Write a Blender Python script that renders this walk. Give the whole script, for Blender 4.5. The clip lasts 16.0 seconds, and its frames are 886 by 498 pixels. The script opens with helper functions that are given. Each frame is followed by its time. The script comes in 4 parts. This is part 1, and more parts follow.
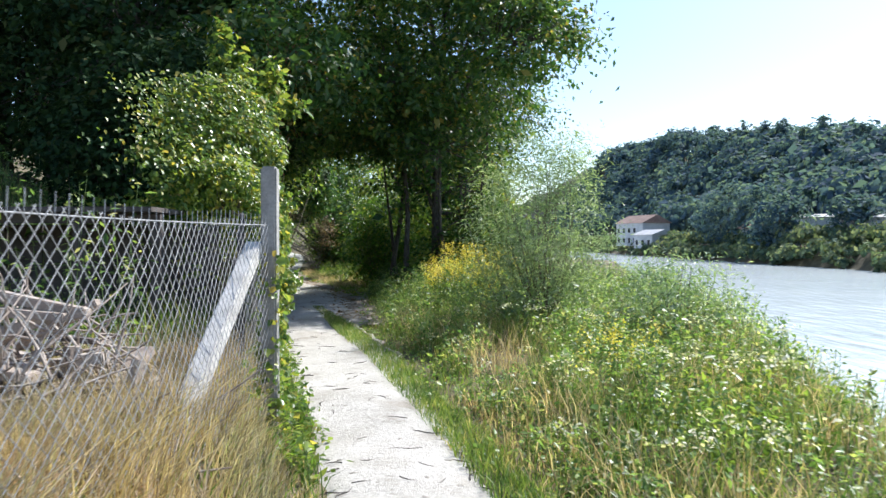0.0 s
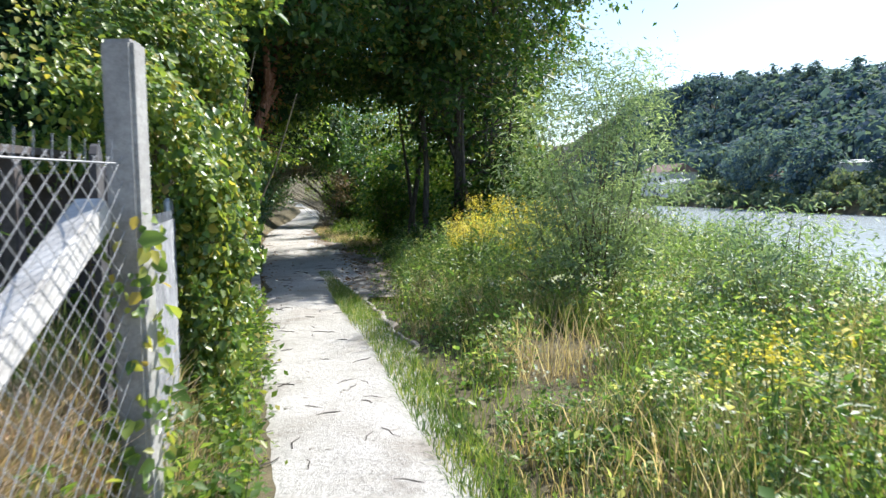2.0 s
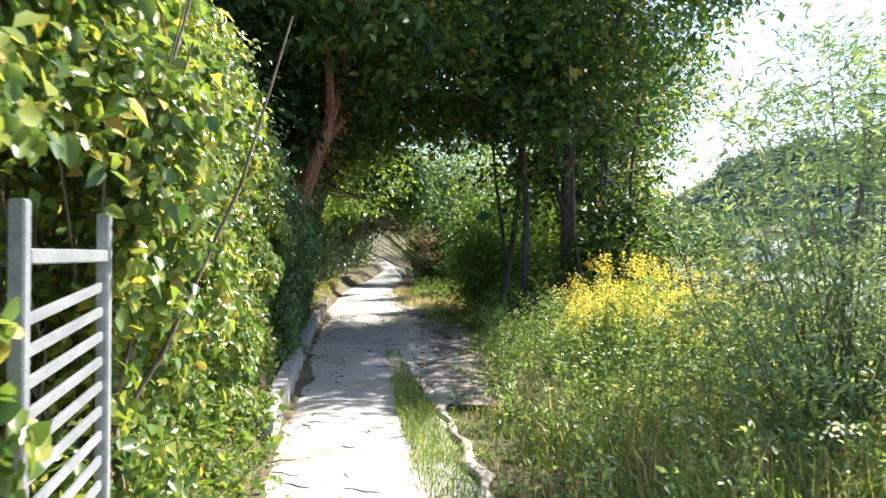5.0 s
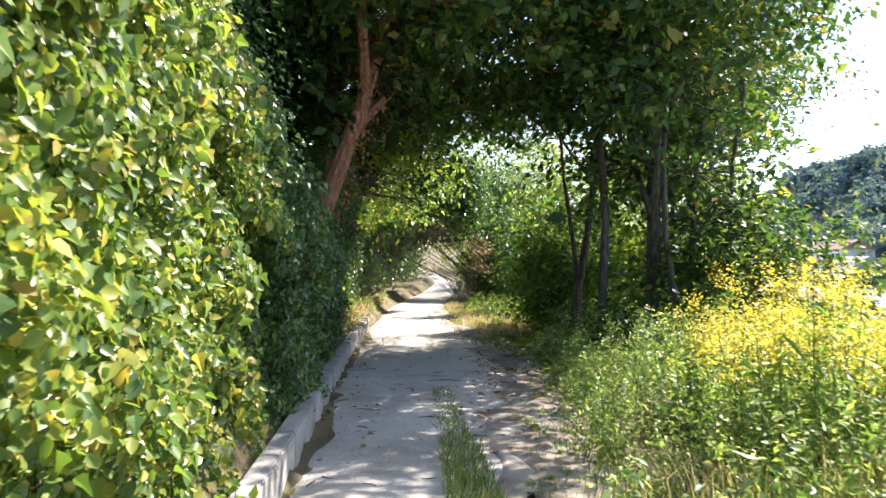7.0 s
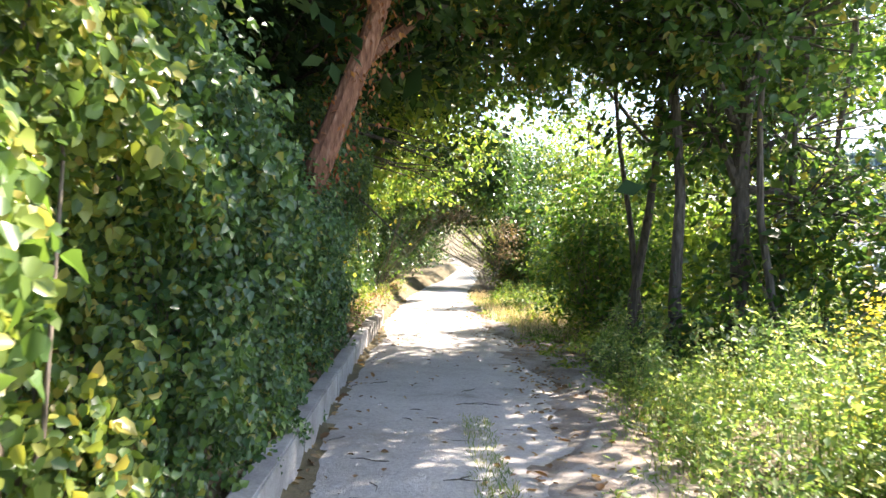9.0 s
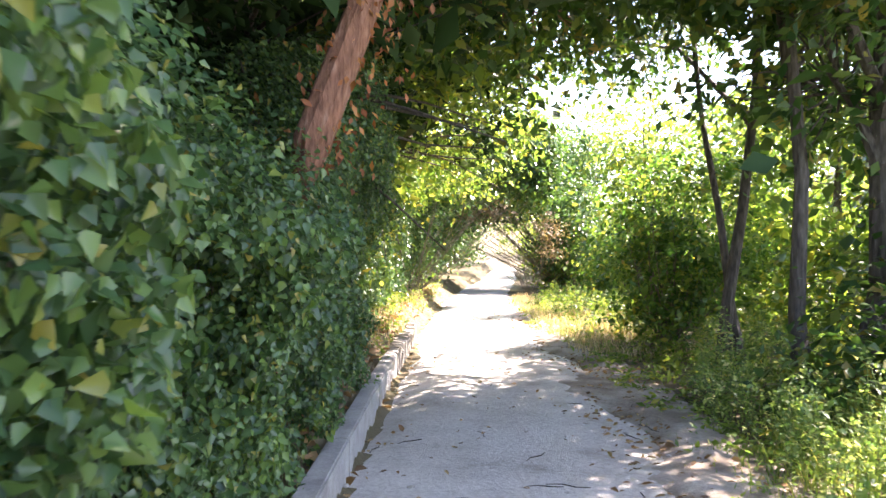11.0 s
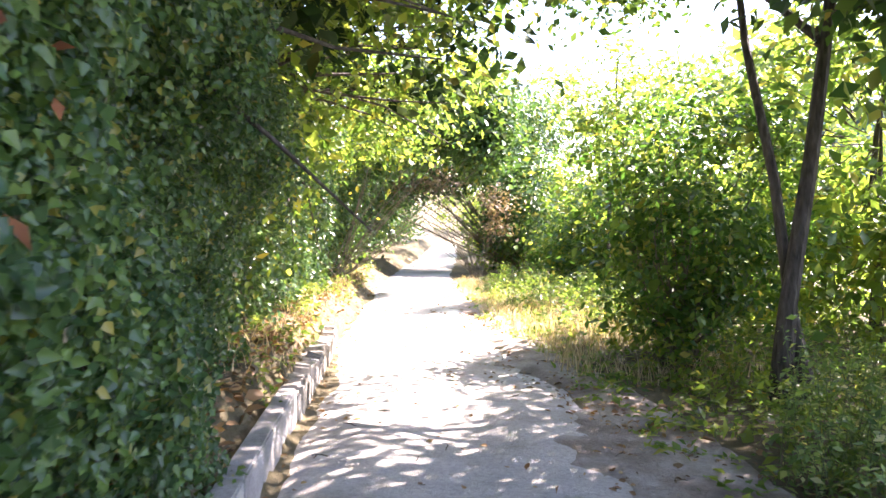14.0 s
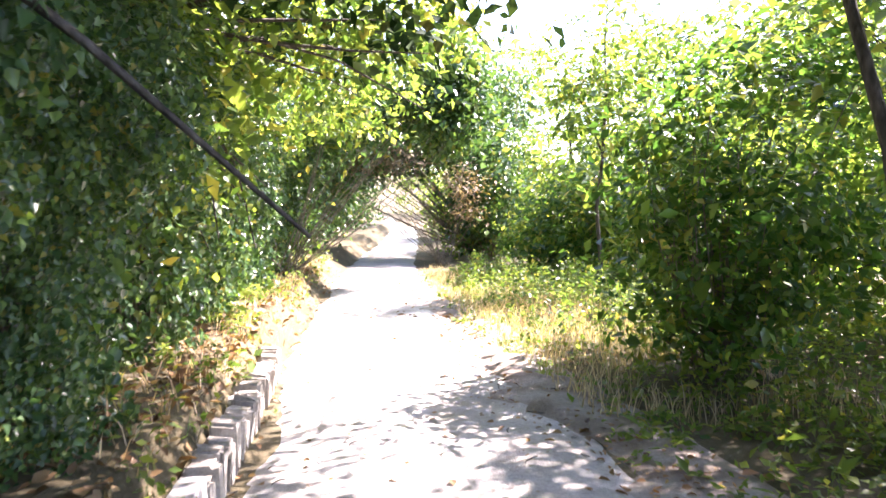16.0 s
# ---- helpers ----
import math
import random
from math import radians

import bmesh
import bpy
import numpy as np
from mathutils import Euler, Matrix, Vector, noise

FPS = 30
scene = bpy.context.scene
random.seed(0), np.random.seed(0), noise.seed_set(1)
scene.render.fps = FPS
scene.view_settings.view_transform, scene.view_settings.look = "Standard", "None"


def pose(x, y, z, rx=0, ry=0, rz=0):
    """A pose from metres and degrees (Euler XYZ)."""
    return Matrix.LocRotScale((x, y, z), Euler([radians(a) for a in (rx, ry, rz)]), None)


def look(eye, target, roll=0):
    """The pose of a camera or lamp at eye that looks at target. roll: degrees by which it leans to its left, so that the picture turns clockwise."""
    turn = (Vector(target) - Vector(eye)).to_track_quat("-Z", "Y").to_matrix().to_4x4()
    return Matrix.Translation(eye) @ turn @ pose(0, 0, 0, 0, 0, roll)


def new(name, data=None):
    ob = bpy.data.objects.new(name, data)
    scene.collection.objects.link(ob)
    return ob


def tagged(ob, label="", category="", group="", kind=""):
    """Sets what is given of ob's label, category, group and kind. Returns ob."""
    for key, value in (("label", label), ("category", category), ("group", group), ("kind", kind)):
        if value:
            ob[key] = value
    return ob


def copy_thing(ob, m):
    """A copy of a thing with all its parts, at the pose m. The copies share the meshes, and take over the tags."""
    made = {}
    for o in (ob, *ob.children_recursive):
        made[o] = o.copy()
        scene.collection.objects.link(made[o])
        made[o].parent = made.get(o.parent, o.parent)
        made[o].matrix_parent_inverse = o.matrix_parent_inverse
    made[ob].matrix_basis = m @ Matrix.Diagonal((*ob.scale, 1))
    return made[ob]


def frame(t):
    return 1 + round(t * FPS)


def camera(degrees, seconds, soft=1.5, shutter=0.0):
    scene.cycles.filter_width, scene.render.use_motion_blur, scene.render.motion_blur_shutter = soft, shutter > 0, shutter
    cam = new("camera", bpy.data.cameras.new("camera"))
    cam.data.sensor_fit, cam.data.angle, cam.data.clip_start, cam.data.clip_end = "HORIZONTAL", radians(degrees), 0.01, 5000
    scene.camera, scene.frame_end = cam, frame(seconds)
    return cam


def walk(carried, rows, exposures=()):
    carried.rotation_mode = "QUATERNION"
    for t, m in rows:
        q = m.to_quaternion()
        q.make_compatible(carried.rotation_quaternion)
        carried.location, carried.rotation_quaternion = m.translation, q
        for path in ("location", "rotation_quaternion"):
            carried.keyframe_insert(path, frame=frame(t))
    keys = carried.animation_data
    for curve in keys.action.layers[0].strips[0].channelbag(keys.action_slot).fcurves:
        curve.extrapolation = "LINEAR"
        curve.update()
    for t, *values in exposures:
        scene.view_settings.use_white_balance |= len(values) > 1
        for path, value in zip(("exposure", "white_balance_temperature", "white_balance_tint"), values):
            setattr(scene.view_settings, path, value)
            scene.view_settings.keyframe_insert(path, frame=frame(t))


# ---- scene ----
cam = camera(61.9, 16.0, 1.5, 0.35)
METRES, EYE, TILT, LEAN, TURN = 18.5, 1.5, -0.5, 0.0, 0.0
ROWS = [
    (0.0, 0.0, 0.0, 0.0, -0.0, 0.0, -0.0),
    (0.5, -0.0003, 0.0332, -0.0012, 0.99, 0.07, 0.54),
    (1.0, -0.0034, 0.0655, -0.0005, 1.52, -1.89, 0.66),
    (1.5, -0.0048, 0.0985, 0.0003, 1.64, -3.93, 0.93),
    (2.0, -0.0039, 0.1324, 0.001, 1.64, -3.61, 0.91),
    (2.5, -0.006, 0.1676, 0.0014, 1.55, -3.76, 0.91),
    (3.0, -0.0077, 0.1999, 0.0004, 3.52, -0.66, -0.4),
    (3.5, -0.0116, 0.2359, 0.0003, 4.39, 0.44, -0.95),
    (4.0, -0.0157, 0.2649, 0.0012, 5.92, 0.58, -0.51),
    (6.5, -0.0472, 0.4276, 0.0001, 11.08, 1.84, -0.4),
    (7.0, -0.0548, 0.4592, 0.0001, 12.33, 2.04, -0.48),
    (7.5, -0.0645, 0.4915, 0.0013, 13.18, 0.39, -1.69),
    (8.0, -0.0713, 0.5231, 0.0003, 13.17, 1.77, -1.71),
    (8.5, -0.0804, 0.5551, -0.0007, 13.43, 1.16, -1.57),
    (11.0, -0.1257, 0.6985, 0.0059, 16.52, 0.72, -0.2),
    (11.5, -0.1329, 0.7252, 0.0036, 17.04, -1.01, 0.91),
    (12.0, -0.1403, 0.7532, 0.0054, 17.39, 0.2, 2.21),
    (12.5, -0.1494, 0.7837, 0.0081, 17.82, 1.2, 1.88),
    (13.0, -0.1561, 0.814, 0.008, 18.11, 1.6, 1.68),
    (13.5, -0.1644, 0.8399, 0.0077, 16.79, 0.25, 1.0),
    (14.0, -0.1717, 0.8665, 0.0091, 11.55, -1.19, -0.33),
    (14.5, -0.1803, 0.894, 0.0111, 10.83, -0.64, -0.33),
    (15.0, -0.1901, 0.922, 0.0123, 9.99, -0.28, 0.01),
    (15.5, -0.1956, 0.9474, 0.0122, 9.53, -4.07, 0.13),
    (16.0, -0.2017, 0.9728, 0.0129, 8.26, -2.56, 0.64),
]
walk(cam, [(t, pose(0, 0, EYE, TILT, LEAN, TURN) @ pose(METRES * x, METRES * y, METRES * z, 90 + pitch, roll, yaw)) for t, x, y, z, yaw, pitch, roll in ROWS],
     exposures=[(0.0, 0.85, 5900, 11), (2.5, 0.98, 6000, 11), (4.0, 1.42, 6250, 12), (6.5, 1.72, 6500, 17), (8.5, 2.35, 6750, 19), (11.0, 3.15, 6850, 28), (13.0, 3.2, 6750, 31), (16.0, 3.05, 6350, 34)])

# ---- world, sun ----
SUN_AZ, SUN_EL = radians(50), radians(46)     # azimuth clockwise from straight ahead
world = bpy.data.worlds.new("sky")
scene.world = world
world.use_nodes = True
wn = world.node_tree.nodes
sky = wn.new("ShaderNodeTexSky")
sky.sky_type, sky.sun_disc = "NISHITA", False
sky.sun_elevation, sky.sun_rotation = SUN_EL, SUN_AZ
sky.dust_density = 0.8
world.node_tree.links.new(sky.outputs[0], wn["Background"].inputs[0])
wn["Background"].inputs[1].default_value = 0.12
sun = new("sun", bpy.data.lights.new("sun", "SUN"))
sun.data.energy, sun.data.angle, sun.data.color = 5.0, radians(0.55), (1.0, 0.94, 0.84)
sun_dir = Vector((math.cos(SUN_EL) * math.sin(SUN_AZ), math.cos(SUN_EL) * math.cos(SUN_AZ), math.sin(SUN_EL)))
sun.matrix_world = look(sun_dir * 60, (0, 0, 0))


# ---- materials ----
def nodes_of(name):
    m = bpy.data.materials.new(name)
    m.use_nodes = True
    nt = m.node_tree
    return m, nt, nt.nodes, nt.links, nt.nodes["Principled BSDF"]


def ramp(nt, fac, stops):
    r = nt.nodes.new("ShaderNodeValToRGB")
    el = r.color_ramp.elements
    while len(el) < len(stops):
        el.new(0.5)
    for e, (p, c) in zip(el, stops):
        e.position, e.color = p, (*c, 1)
    nt.links.new(fac, r.inputs[0])
    return r.outputs[0]


def noise_of(nt, scale, detail=5, rough=0.6):
    n = nt.nodes.new("ShaderNodeTexNoise")
    g = nt.nodes.new("ShaderNodeNewGeometry")
    n.inputs["Scale"].default_value, n.inputs["Detail"].default_value, n.inputs["Roughness"].default_value = scale, detail, rough
    nt.links.new(g.outputs["Position"], n.inputs["Vector"])
    return n.outputs[0]


def mix(nt, fac, a, b, how="MIX"):
    m = nt.nodes.new("ShaderNodeMix")
    m.data_type, m.blend_type = "RGBA", how
    for k, v in ((0, fac), (6, a), (7, b)):
        if isinstance(v, (int, float)):
            m.inputs[k].default_value = v
        elif isinstance(v, tuple):
            m.inputs[k].default_value = (*v, 1)
        else:
            nt.links.new(v, m.inputs[k])
    return m.outputs[2]


def bump(nt, bsdf, height, strength=0.5, dist=0.02):
    b = nt.nodes.new("ShaderNodeBump")
    b.inputs["Strength"].default_value, b.inputs["Distance"].default_value = strength, dist
    nt.links.new(height, b.inputs["Height"])
    nt.links.new(b.outputs[0], bsdf.inputs["Normal"])


def leaf_mat(name, stops, gloss=0.45, through_light=0.45, patch=0.8, by_object=False, sheen=0.4):
    """Foliage: each leaf its own tone, light passing through the blade."""
    m, nt, nd, ln, p = nodes_of(name)
    if by_object:
        rnd = nd.new("ShaderNodeObjectInfo").outputs["Random"]
    else:
        rnd = nd.new("ShaderNodeNewGeometry").outputs["Random Per Island"]
    col = ramp(nt, rnd, stops)
    tone = ramp(nt, noise_of(nt, patch, 3), [(0.3, (0.62, 0.7, 0.7)), (0.7, (1.25, 1.15, 0.95))])
    col = mix(nt, 1.0, col, tone, "MULTIPLY")
    ln.new(col, p.inputs["Base Color"])
    p.inputs["Roughness"].default_value = gloss
    p.inputs["Specular IOR Level"].default_value = sheen
    tr = nd.new("ShaderNodeBsdfTranslucent")
    ln.new(mix(nt, 1.0, col, (1.9, 1.9, 0.95), "MULTIPLY"), tr.inputs[0])
    ms = nd.new("ShaderNodeMixShader")
    ms.inputs[0].default_value = through_light
    ln.new(p.outputs[0], ms.inputs[1])
    ln.new(tr.outputs[0], ms.inputs[2])
    ln.new(ms.outputs[0], nd["Material Output"].inputs[0])
    return m


def surf(name, stops, scale=4.0, rough=0.85, fine=60.0, relief=0.5, dist=0.01, metal=0.0, spread=0.35):
    """A matt surface mottled at two scales."""
    m, nt, nd, ln, p = nodes_of(name)
    col = ramp(nt, noise_of(nt, scale), stops)
    g = noise_of(nt, fine, 4, 0.7)
    col = mix(nt, spread, col, ramp(nt, g, [(0.3, (0.35, 0.35, 0.35)), (0.7, (1.5, 1.5, 1.5))]), "MULTIPLY")
    ln.new(col, p.inputs["Base Color"])
    p.inputs["Roughness"].default_value, p.inputs["Metallic"].default_value = rough, metal
    bump(nt, p, g, relief, dist)
    return m


def bark_mat(name, stops):
    m, nt, nd, ln, p = nodes_of(name)
    g = nd.new("ShaderNodeNewGeometry")
    mp = nd.new("ShaderNodeMapping")
    mp.inputs["Scale"].default_value = (14, 14, 3)
    n = nd.new("ShaderNodeTexNoise")
    n.inputs["Scale"].default_value, n.inputs["Detail"].default_value = 2.0, 6
    ln.new(g.outputs["Position"], mp.inputs[0])
    ln.new(mp.outputs[0], n.inputs["Vector"])
    ln.new(ramp(nt, n.outputs[0], stops), p.inputs["Base Color"])
    p.inputs["Roughness"].default_value = 0.9
    bump(nt, p, n.outputs[0], 0.9, 0.03)
    return m


M_SAND, _nt, _nd, _ln, _p = nodes_of("pale_sandy_gravel")
_c = ramp(_nt, noise_of(_nt, 1.3, 6, 0.65), [(0.27, (0.27, 0.24, 0.20)), (0.42, (0.46, 0.435, 0.39)), (0.7, (0.57, 0.545, 0.50))])
_f = noise_of(_nt, 26, 5, 0.75)
_c = mix(_nt, 0.5, _c, ramp(_nt, _f, [(0.32, (0.55, 0.53, 0.5)), (0.5, (1, 1, 1)), (0.72, (1.25, 1.25, 1.25))]), "MULTIPLY")
_c = mix(_nt, ramp(_nt, noise_of(_nt, 0.7, 6, 0.7), [(0.5, (0, 0, 0)), (0.64, (0.6, 0.6, 0.6))]), _c, (0.32, 0.28, 0.23))
_v, _g = _nd.new("ShaderNodeTexVoronoi"), _nd.new("ShaderNodeNewGeometry")
_v.inputs["Scale"].default_value = 38
_ln.new(_g.outputs["Position"], _v.inputs["Vector"])
_c = mix(_nt, 0.28, _c, ramp(_nt, _v.outputs["Distance"], [(0.05, (1.2, 1.2, 1.2)), (0.45, (1, 1, 1)), (0.8, (0.7, 0.68, 0.64))]), "MULTIPLY")
_ln.new(_c, _p.inputs["Base Color"])
_p.inputs["Roughness"].default_value = 0.95
bump(_nt, _p, mix(_nt, 0.5, _f, noise_of(_nt, 7, 5, 0.7)), 0.8, 0.05)
M_EARTH = surf("earth_and_litter", [(0.2, (0.05, 0.045, 0.022)), (0.5, (0.11, 0.09, 0.045)), (0.75, (0.20, 0.16, 0.085))], 0.9, 0.95, 30, 0.8, 0.03)
M_DIRT = surf("trodden_dirt", [(0.25, (0.13, 0.10, 0.07)), (0.45, (0.24, 0.195, 0.15)), (0.62, (0.36, 0.32, 0.27)), (0.8, (0.45, 0.42, 0.37))], 2.2, 0.95, 34, 0.7, 0.03)
M_CONCRETE = surf("weathered_concrete", [(0.25, (0.20, 0.195, 0.18)), (0.5, (0.30, 0.29, 0.27)), (0.75, (0.42, 0.41, 0.38))], 5, 0.9, 70, 0.6, 0.006)
M_STRUT = surf("pale_weathered_concrete", [(0.3, (0.42, 0.40, 0.37)), (0.6, (0.62, 0.60, 0.56)), (0.8, (0.72, 0.70, 0.67))], 8, 0.85, 90, 0.5, 0.004)
M_KERB = surf("kerb_concrete", [(0.25, (0.22, 0.21, 0.20)), (0.5, (0.34, 0.33, 0.31)), (0.8, (0.46, 0.44, 0.41))], 3, 0.9, 50, 0.7, 0.01)
M_STONE = surf("rubble_stone", [(0.25, (0.24, 0.22, 0.19)), (0.5, (0.38, 0.35, 0.30)), (0.8, (0.5, 0.47, 0.42))], 4, 0.9, 40, 0.7, 0.015)
M_WIRE = surf("galvanised_wire", [(0.3, (0.22, 0.225, 0.23)), (0.7, (0.42, 0.42, 0.42))], 9, 0.5, 80, 0.2, 0.001, metal=0.4)
M_STEEL = surf("grey_galvanised_steel", [(0.3, (0.34, 0.36, 0.38)), (0.7, (0.5, 0.52, 0.54))], 6, 0.45, 80, 0.2, 0.001, metal=0.6)
M_PLANK = surf("grey_weathered_wood", [(0.25, (0.20, 0.15, 0.115)), (0.5, (0.38, 0.315, 0.26)), (0.8, (0.58, 0.52, 0.46))], 7, 0.9, 60, 0.7, 0.008)
M_DARKWOOD = surf("dark_weathered_wood", [(0.3, (0.05, 0.042, 0.036)), (0.7, (0.13, 0.11, 0.10))], 6, 0.9, 50, 0.6, 0.008)
M_PICKET = surf("dark_grey_weathered_wood", [(0.3, (0.035, 0.033, 0.034)), (0.7, (0.085, 0.08, 0.078))], 6, 0.85, 50, 0.5, 0.006)
M_BARK = bark_mat("dark_bark", [(0.3, (0.035, 0.028, 0.022)), (0.6, (0.10, 0.085, 0.07)), (0.8, (0.17, 0.15, 0.13))])
M_REDBARK = bark_mat("reddish_flaking_bark", [(0.3, (0.10, 0.04, 0.022)), (0.55, (0.26, 0.12, 0.07)), (0.8, (0.42, 0.25, 0.17))])
M_TWIG = bark_mat("twig_bark", [(0.3, (0.09, 0.075, 0.05)), (0.7, (0.22, 0.18, 0.13))])
M_STALK = surf("green_stalk", [(0.3, (0.07, 0.13, 0.03)), (0.7, (0.16, 0.22, 0.06))], 8, 0.6, 60, 0.2, 0.002)
M_HEDGE = leaf_mat("sunny_hedge_leaf", [(0.0, (0.056, 0.114, 0.037)), (0.45, (0.136, 0.215, 0.055)), (0.84, (0.271, 0.315, 0.074)), (0.96, (0.44, 0.38, 0.10)), (1.0, (0.30, 0.23, 0.08))], 0.35, 0.38)
M_IVY = leaf_mat("ivy_leaf", [(0.0, (0.030, 0.077, 0.032)), (0.6, (0.068, 0.140, 0.051)), (0.93, (0.127, 0.217, 0.058)), (1.0, (0.299, 0.266, 0.073))], 0.32, 0.3)
M_TREE = leaf_mat("broad_tree_leaf", [(0.0, (0.025, 0.066, 0.024)), (0.55, (0.055, 0.116, 0.033)), (0.9, (0.122, 0.183, 0.048)), (1.0, (0.287, 0.221, 0.066))], 0.45, 0.40, sheen=0.3)
# tree leaf coloured near black, carrying the shade inside the wood
M_SHADEFOREST = leaf_mat("shade_dark_forest_leaf", [(0.0, (0.014, 0.036, 0.016)), (0.6, (0.028, 0.062, 0.022)), (0.95, (0.05, 0.085, 0.03)), (1.0, (0.09, 0.09, 0.035))], 0.75, 0.12, sheen=0.12)
M_SHRUB = leaf_mat("mid_green_shrub_leaf", [(0.0, (0.03, 0.085, 0.022)), (0.55, (0.07, 0.15, 0.035)), (0.9, (0.14, 0.22, 0.05)), (1.0, (0.28, 0.26, 0.07))], 0.38, 0.5)
M_DEAD = leaf_mat("dry_grey_brown_leaf", [(0.0, (0.14, 0.105, 0.07)), (0.6, (0.27, 0.21, 0.15)), (1.0, (0.40, 0.34, 0.26))], 0.7, 0.2)
M_BRIGHT = leaf_mat("light_green_leaf", [(0.0, (0.069, 0.135, 0.033)), (0.55, (0.138, 0.216, 0.052)), (0.9, (0.230, 0.292, 0.075)), (1.0, (0.368, 0.313, 0.089))], 0.4, 0.5)
M_WILLOW = leaf_mat("grey_green_willow_leaf", [(0.0, (0.130, 0.194, 0.122)), (0.5, (0.216, 0.299, 0.188)), (1.0, (0.389, 0.478, 0.356))], 0.4, 0.35)
M_WEED = leaf_mat("weed_leaf", [(0.0, (0.077, 0.158, 0.056)), (0.5, (0.171, 0.274, 0.090)), (0.85, (0.307, 0.390, 0.154)), (1.0, (0.511, 0.481, 0.283))], 0.4, 0.45, 1.4)
M_GRASS = leaf_mat("green_grass", [(0.0, (0.056, 0.116, 0.031)), (0.5, (0.134, 0.209, 0.054)), (0.85, (0.224, 0.275, 0.093)), (1.0, (0.403, 0.352, 0.202))], 0.5, 0.4, 1.2)
M_STRAW = leaf_mat("dry_straw_grass", [(0.0, (0.208, 0.165, 0.110)), (0.5, (0.444, 0.345, 0.265)), (0.85, (0.652, 0.539, 0.486)), (1.0, (0.261, 0.303, 0.134))], 0.6, 0.35, 1.2)
M_GOLD = leaf_mat("goldenrod_flower", [(0.0, (0.36, 0.33, 0.05)), (0.5, (0.66, 0.54, 0.08)), (1.0, (0.80, 0.72, 0.20))], 0.6, 0.3)
M_WHITEFL = leaf_mat("pale_flower", [(0.0, (0.5, 0.5, 0.42)), (1.0, (0.75, 0.75, 0.68))], 0.6, 0.3)
M_LITTER = leaf_mat("fallen_brown_leaf", [(0.0, (0.12, 0.065, 0.03)), (0.5, (0.26, 0.15, 0.075)), (1.0, (0.42, 0.29, 0.16))], 0.6, 0.15)
M_RUST = leaf_mat("withered_rust_leaf", [(0.0, (0.13, 0.045, 0.02)), (0.6, (0.27, 0.10, 0.04)), (1.0, (0.4, 0.2, 0.08))], 0.6, 0.25)
# the blue in these leaves stands in for haze across the river
M_HAZETREE = leaf_mat("haze_blue_far_foliage", [(0.0, (0.06, 0.105, 0.19)), (0.5, (0.088, 0.145, 0.215)), (1.0, (0.15, 0.21, 0.22))], 0.8, 0.35, 0.09, sheen=0.1)
# pale bush green with a little distance haze mixed into the colour
M_HAZEBUSH = leaf_mat("haze_tinted_bush_foliage", [(0.0, (0.075, 0.125, 0.11)), (0.5, (0.14, 0.19, 0.13)), (1.0, (0.25, 0.27, 0.18))], 0.8, 0.3, 0.15, sheen=0.1)
M_PLASTER = surf("pale_plaster", [(0.3, (0.46, 0.46, 0.46)), (0.7, (0.6, 0.6, 0.6))], 0.5, 0.9, 8, 0.1, 0.005)
M_ROOF = surf("red_brown_roof_tile", [(0.3, (0.19, 0.12, 0.095)), (0.7, (0.30, 0.205, 0.165))], 0.6, 0.9, 8, 0.3, 0.02)
M_GREYROOF = surf("grey_metal_roof", [(0.3, (0.34, 0.34, 0.35)), (0.7, (0.5, 0.5, 0.5))], 0.5, 0.7, 8, 0.1, 0.01)
M_DARKGLASS, _, _, _, _p = nodes_of("dark_window_glass")
_p.inputs["Base Color"].default_value, _p.inputs["Roughness"].default_value = (0.04, 0.05, 0.06, 1), 0.1

M_WATER, _nt, _nd, _ln, _p = nodes_of("milky_river_water")
_ln.new(ramp(_nt, noise_of(_nt, 0.06, 3), [(0.3, (0.54, 0.60, 0.61)), (0.7, (0.66, 0.71, 0.71))]), _p.inputs["Base Color"])
_p.inputs["Roughness"].default_value, _p.inputs["IOR"].default_value = 0.12, 1.33
_mp, _g = _nd.new("ShaderNodeMapping"), _nd.new("ShaderNodeNewGeometry")
_mp.inputs["Scale"].default_value = (1.3, 0.35, 1)
_w = _nd.new("ShaderNodeTexNoise")
_w.inputs["Scale"].default_value, _w.inputs["Detail"].default_value = 1.0, 6
_ln.new(_g.outputs["Position"], _mp.inputs[0])
_ln.new(_mp.outputs[0], _w.inputs["Vector"])
bump(_nt, _p, _w.outputs[0], 0.6, 0.25)

# ---- plan of the path and the lie of the land ----
L_Y, L_X = (-8, 0, 4.3, 9.3, 12.5, 17.2, 20.5, 27, 33, 42, 60, 75, 95), (-0.5, -0.45, -0.74, -2.0, -2.9, -4.25, -5.2, -6.95, -8.4, -10.2, -13.0, -18, -30)
R_Y, R_X = (-8, 0, 4.3, 9.3, 12.5, 13.3, 18, 22, 27.4, 33, 42, 60, 75, 95), (0.9, 0.8, 0.40, -0.5, -1.35, -1.45, -1.95, -3.0, -4.75, -6.3, -8.1, -11.2, -16, -28)
S_Y, S_X = (3, 4.3, 9.3, 10.3, 12.8, 13.6, 17.0), (0.6, 0.45, -0.75, -1.03, -1.75, -1.95, -2.9)


def left_edge(y): return np.interp(y, L_Y, L_X)
def right_edge(y): return np.interp(y, R_Y, R_X)
def strip_mid(y): return np.interp(y, S_Y, S_X)
def smooth(a, b, v): t = np.clip((v - a) / (b - a), 0, 1); return t * t * (3 - 2 * t)
def river_near(y): return 3.9 + 0.20 * np.clip(y, -6, 60)


WATER_Z = -2.0
FAR_X = 52.0


